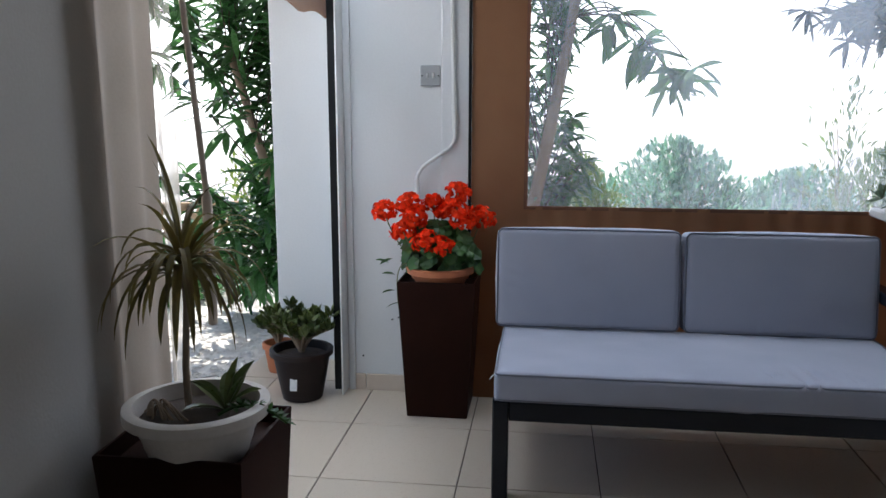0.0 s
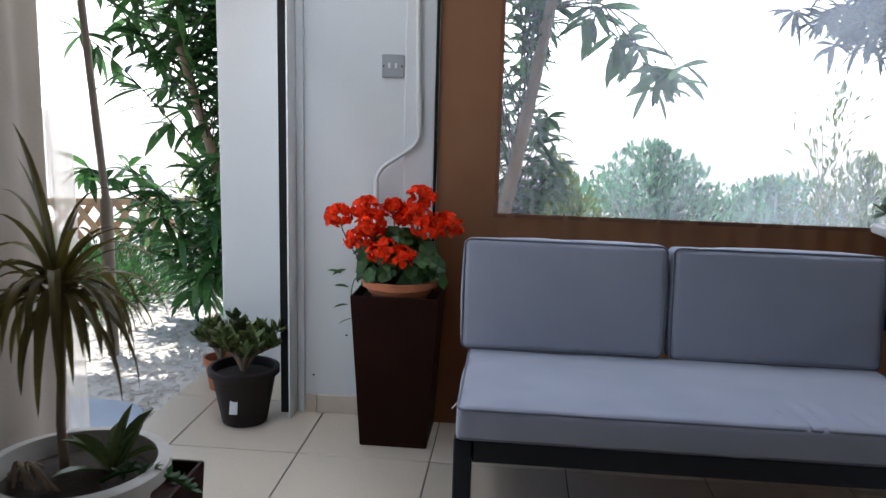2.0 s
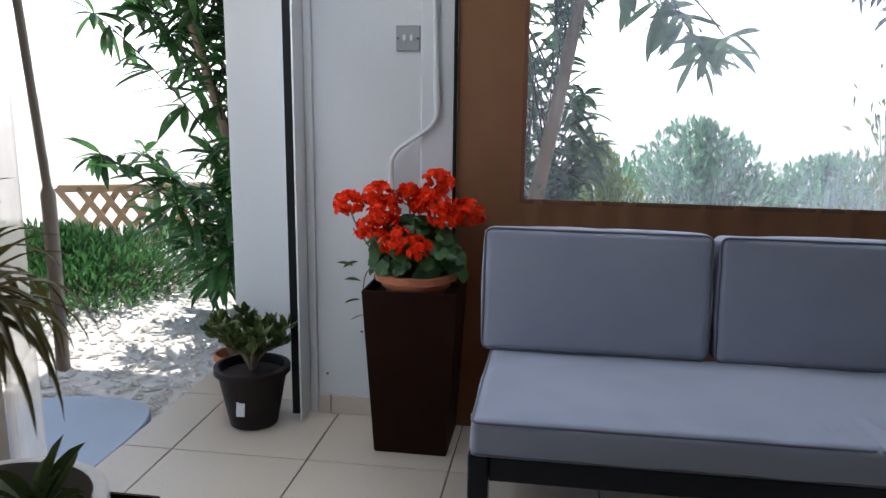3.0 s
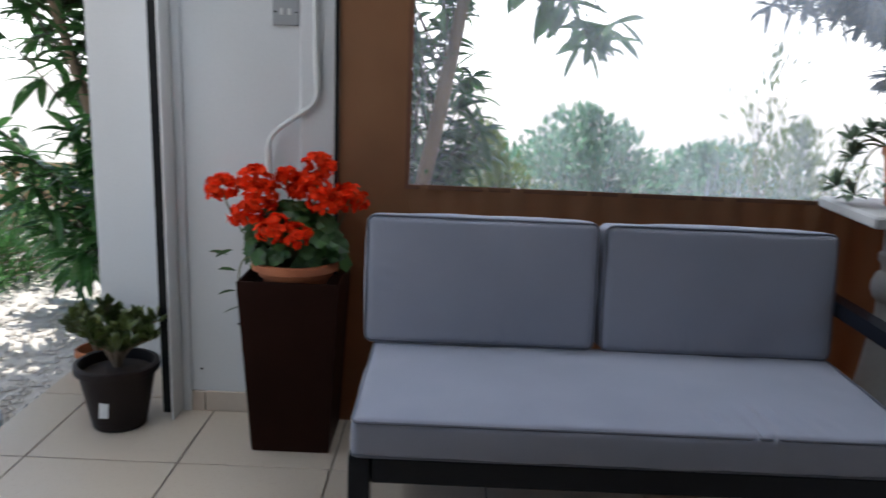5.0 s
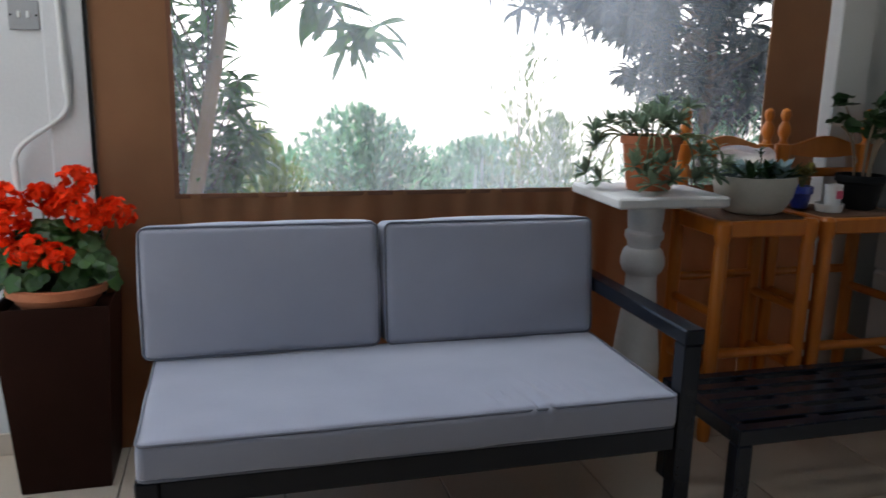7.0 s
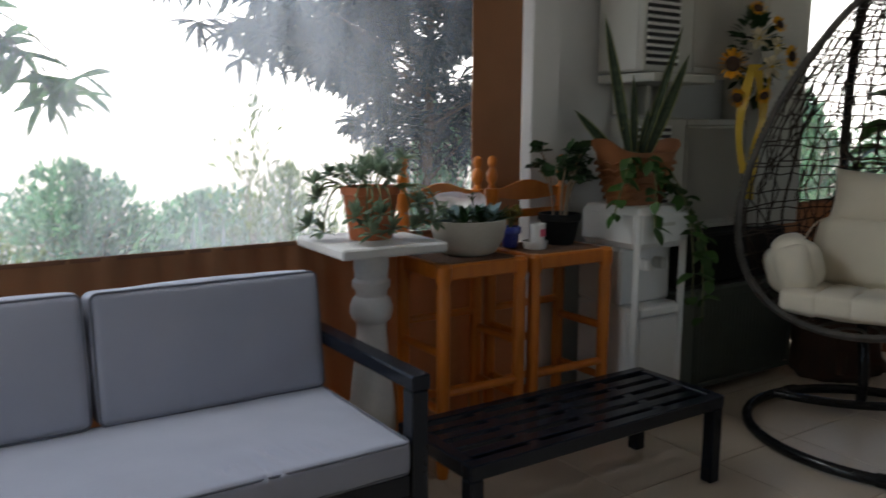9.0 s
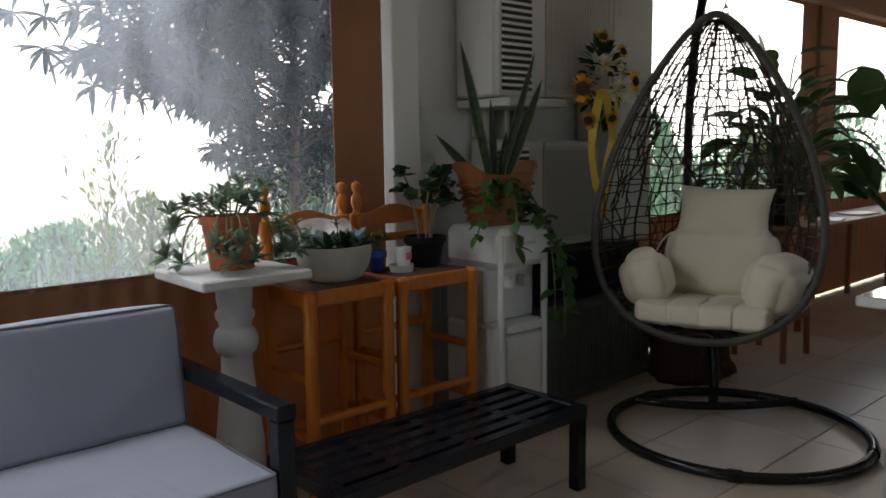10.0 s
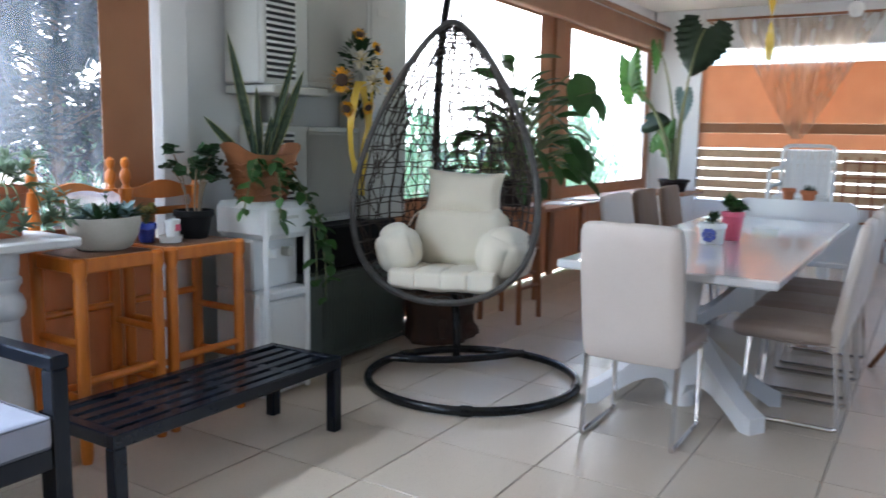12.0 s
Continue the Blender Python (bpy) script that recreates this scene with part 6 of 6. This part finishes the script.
pf = [(6, 7, 4), (7, 8, 4), (8, 9, 4), (9, 6, 4), (0, 2, 6), (2, 1, 7), (1, 3, 8), (3, 0, 9), (6, 2, 7), (7, 1, 8), (8, 3, 9), (9, 0, 6)]
for i in range(5200):
    x, y = -1.5 - 3.2 * R.random() ** 1.4, rnd(2.2, 7.5)
    if (abs((x + 1.80) / 0.32)) ** 3 + (abs((y - 3.0) / 0.53)) ** 3 < 1:
        continue
    s, a = rnd(0.012, 0.026), rnd(0, 6.28)
    f = rnd(0.5, 0.9)
    ca, sa = math.cos(a), math.sin(a)
    z0 = -0.046
    peb.add([(x + s * (vx * ca - vy * f * sa), y + s * (vx * sa + vy * f * ca), z0 + s * 0.55 * vz) for vx, vy, vz in oct_v + ico], pf)
solid("pebble", peb, M["pebble"], "loose pale garden pebbles", "pebbles", "stuff")


def shrub(name, c, rad, n, L, W, material, label, up=0.6, wood=True):
    """A bush of many small leaves on twigs with an uneven outline."""
    t = thing(name, label, "shrub", (c[0], c[1], -0.05))
    g, s = Geo(), Geo()
    lobes = [(around(0, 85), rnd(0.6, 1.2)) for i in range(15)]
    for i in range(n):
        d = around(-5, 90)
        k = max(0.58 + 0.5 * max(0, d.dot(l[0])) ** 9 * l[1] for l in lobes)
        f = R.random() ** 0.4 * k
        p = Vector((d[0] * rad[0] * f, d[1] * rad[1] * f, max(0.02, d[2] * rad[2] * f)))
        g.leaf(p, (d + around(-30, 90) * 0.9 + Z * up).normalized(), L * rnd(0.7, 1.3), W * rnd(0.7, 1.3), 0.2, 2, rnd(-0.9, 0.9), 0.12)
        if wood and i % 30 == 0:
            s.tube(bezier((0, 0, 0), (p[0] * 0.4, p[1] * 0.4, p[2] * 0.7), p, 4), 0.008, 4, r2=0.003)
    part("leaves", g, material, t)
    if s.v:
        part("twigs", s, M["bark"], t)
    return t


def oleander(name, base, tips, label, trunk_r, per=14, L=0.15, W=0.024, material="leafole", lean=None, sprays=()):
    """A trunk, limbs to each tip, and whorls of long narrow leaves along them."""
    t = thing(name, label, "tree", base)
    s, g = Geo(), Geo()
    top = Vector(lean or (0, 0, 1.2))
    s.tube(bezier((0, 0, 0), top * 0.5 + Vector((0.04, 0, 0)), top, 8), trunk_r, 10, r2=trunk_r * 0.6)
    limbs = Geo()
    for tip in tips:
        tip = Vector(tip)
        u = min(0.95, max(0.15, tip[2] / max(top[2], 0.1) - (0.2 if material == "leaftree" else 0.45)))
        st0 = top * u
        path = bezier(st0, (st0 + tip) / 2 + Vector((0, 0, 0.12)), tip, 9)
        limbs.tube(path, trunk_r * 0.11, 5, r2=0.004)
        for j, q in enumerate(path[3:]):
            dirn = (path[min(9, j + 4)] - path[j + 2]).normalized()
            for k in range(per // 2 if j < 6 else per):
                d = (dirn * rnd(0.1, 0.7) + around(-60, 35)).normalized()
                g.leaf(q, d, L * rnd(0.7, 1.2), W * rnd(0.8, 1.2), rnd(0.15, 0.5), 4, rnd(-0.6, 0.6), 0.12, 0.45)
    for q, n in sprays:
        limbs.tube(bezier(top * 0.9, (Vector(q) + top) / 2 + Vector((0, 0, 0.2)), q, 8), 0.006, 5, r2=0.004)
        for k in range(n):
            g.leaf(Vector(q) + around(-90, 90) * 0.04, around(-75, 25), rnd(0.17, 0.26), rnd(0.042, 0.058), 0.25, 4, rnd(-0.9, 0.9), 0.1, 0.5)
    part("trunk", s, M["darkbark"] if material == "leaftree" else M["bark"], t)
    part("crown_wood", limbs, M["darkbark"], t)
    part("leaves", g, M[material], t)
    return t


tips = [(rnd(-0.95, 0.05), rnd(-0.25, 0.6), rnd(0.15, 1.15)) for i in range(17)] + [(rnd(-1.05, 0.10), rnd(-0.15, 0.7), rnd(1.45, 2.5)) for i in range(30)]
oleander("oleander", (-1.40, 4.55, -0.05), tips, "oleander bush with long narrow leaves beside the outer wall", 0.036, 10, 0.23, 0.042, "leafole", (-0.47, 0, 1.75))
tips = [(rnd(-0.25, 0.55), rnd(0.15, 0.6), rnd(0.75, 1.5)) for i in range(14)] + [(rnd(-0.35, 0.50), rnd(-0.1, 0.6), rnd(1.85, 2.6)) for i in range(20)] + [(rnd(0.0, 0.46), rnd(0.1, 0.4), rnd(0.70, 1.3)) for i in range(14)]
oleander("oleander", (-0.245, 4.70, -0.05), tips, "leaning oleander tree with drooping leafy sprays by the window", 0.046, 9, 0.18, 0.036, "leafole", (0.40, 0.0, 2.05), [((0.94, 0, 1.50), 26), ((1.04, 0.02, 1.58), 16), ((0.86, 0.03, 1.64), 14), ((0.74, 0, 1.72), 12), ((0.58, 0.0, 1.84), 16)])
shrub("low_shrub", (-3.15, 5.3), (1.25, 1.05, 0.34), 8000, 0.075, 0.018, M["leafole"], "low dense green shrub in the gravel", 0.3)
shrub("lime_shrub", (-2.9, 8.2), (0.7, 0.6, 0.9), 1200, 0.10, 0.03, M["leaflime"], "yellow-green flowering shrub near the trellis")
shrub("garden_hedge", (1.20, 7.3), (1.30, 0.8, 0.92), 7000, 0.085, 0.032, M["leafbush"], "bright green garden shrub outside the window", 0.1)
shrub("garden_hedge", (2.15, 7.2), (1.10, 0.8, 0.76), 4500, 0.085, 0.032, M["leafbush"], "rounded green garden shrub outside the window", 0.1)
shrub("garden_hedge", (0.35, 6.5), (0.55, 0.5, 0.82), 2200, 0.09, 0.026, M["leaflime"], "low bright green shrub outside the window")
shrub("garden_hedge", (2.15, 6.1), (0.42, 0.35, 1.62), 420, 0.08, 0.022, M["leaflime"], "sparse twiggy sunlit shrub outside the window", 0.2)
shrub("garden_hedge", (3.6, 6.0), (0.9, 0.6, 1.45), 3600, 0.10, 0.022, M["leafbush"], "tall green shrub at the side of the window")
shrub("garden_hedge", (2.7, 6.8), (0.75, 0.6, 0.95), 1500, 0.10, 0.028, M["leaflime"], "sunlit yellow-green shrub under the shade tree")
tips = []
for i in range(125):
    x = rnd(-1.6, 1.6)
    tips.append((x, rnd(-0.6, 0.9), rnd(1.22 + 0.45 * max(0.0, -x) + 0.12 * R.random(), 2.75)))
oleander("shade_tree", (3.3, 5.75, -0.05), tips, "dense tree hanging over the window, shade painted into its leaves", 0.045, 18, 0.21, 0.036, "leaftree", (0.1, 0, 2.3))
for x, y, r, h in ((7.6, 5.3, 1.0, 1.45), (9.6, 5.4, 1.0, 1.35), (13.6, 5.9, 1.6, 1.95), (16.5, 7.6, 2.0, 2.0)):
    shrub("garden_bush", (x, y), (r, r * 0.7, h), 2400, 0.16, 0.05, M["leafbush"], "tall green bush in the garden")
tls = thing("trellis_fence", "pale timber lattice fence panel in the garden", "fence", (-3.35, 6.7, -0.05), 20)
for i in range(7):
    for sgn in (-1, 1):
        part("slat", Geo().box((-0.5 + i * 0.16, 0.02 * sgn, 0.25), (0.05, 0.02, 0.56), 0.003, Matrix.Rotation(radians(35 * sgn), 3, "Y")), M["trellis"], tls)
for z in (0.05, 0.47):
    part("rail", Geo().box((0, 0, z), (1.3, 0.06, 0.06), 0.004), M["trellis"], tls)

# glowing sheet added beyond the garden so the windows show white
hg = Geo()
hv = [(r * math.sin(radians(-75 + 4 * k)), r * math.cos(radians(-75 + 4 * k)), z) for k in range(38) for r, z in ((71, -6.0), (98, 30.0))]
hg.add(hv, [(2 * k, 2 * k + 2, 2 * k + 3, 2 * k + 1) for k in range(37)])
solid("backdrop", hg, M["haze"], "glowing sheet added to whiten the view beyond the garden", "backdrop", "structure")

# ---- floor tiles ----
TX, TY, TS, GAP = -0.787, 3.088, 0.5, 0.005
xs = [-1.48] + [TX + TS * k for k in range(-1, 22)] + [EAST - 0.002]
ys = [SOUTH + 0.002] + [TY + TS * k for k in range(-11, 3)] + [4.295]
shared = {}
cells = [(i, j) for i in range(len(xs) - 1) for j in range(len(ys) - 1)]
rest = Geo()
for i, j in cells:
    x0, x1, y0, y1 = xs[i], xs[i + 1], ys[j], ys[j + 1]
    if x1 - x0 < 0.02 or y1 - y0 < 0.02:
        continue
    w, d = round(x1 - x0 - GAP, 4), round(y1 - y0 - GAP, 4)
    cx, cy = (x0 + x1) / 2, (y0 + y1) / 2
    if cx > 8 or cy < -0.6:
        rest.box((cx, cy, -0.004), (w, d, 0.008), 0.0015)
        continue
    if (w, d) not in shared:
        shared[(w, d)] = mesh_of("tile", Geo().box((0, 0, -0.004), (w, d, 0.008), 0.0015), M["tile"], False)
    tl = new("tile", shared[(w, d)])
    tl.parent = floor
    tl.location = (cx, cy, 0)
tagged(part("far_tiles", rest, M["tile"], floor), kind="stuff")
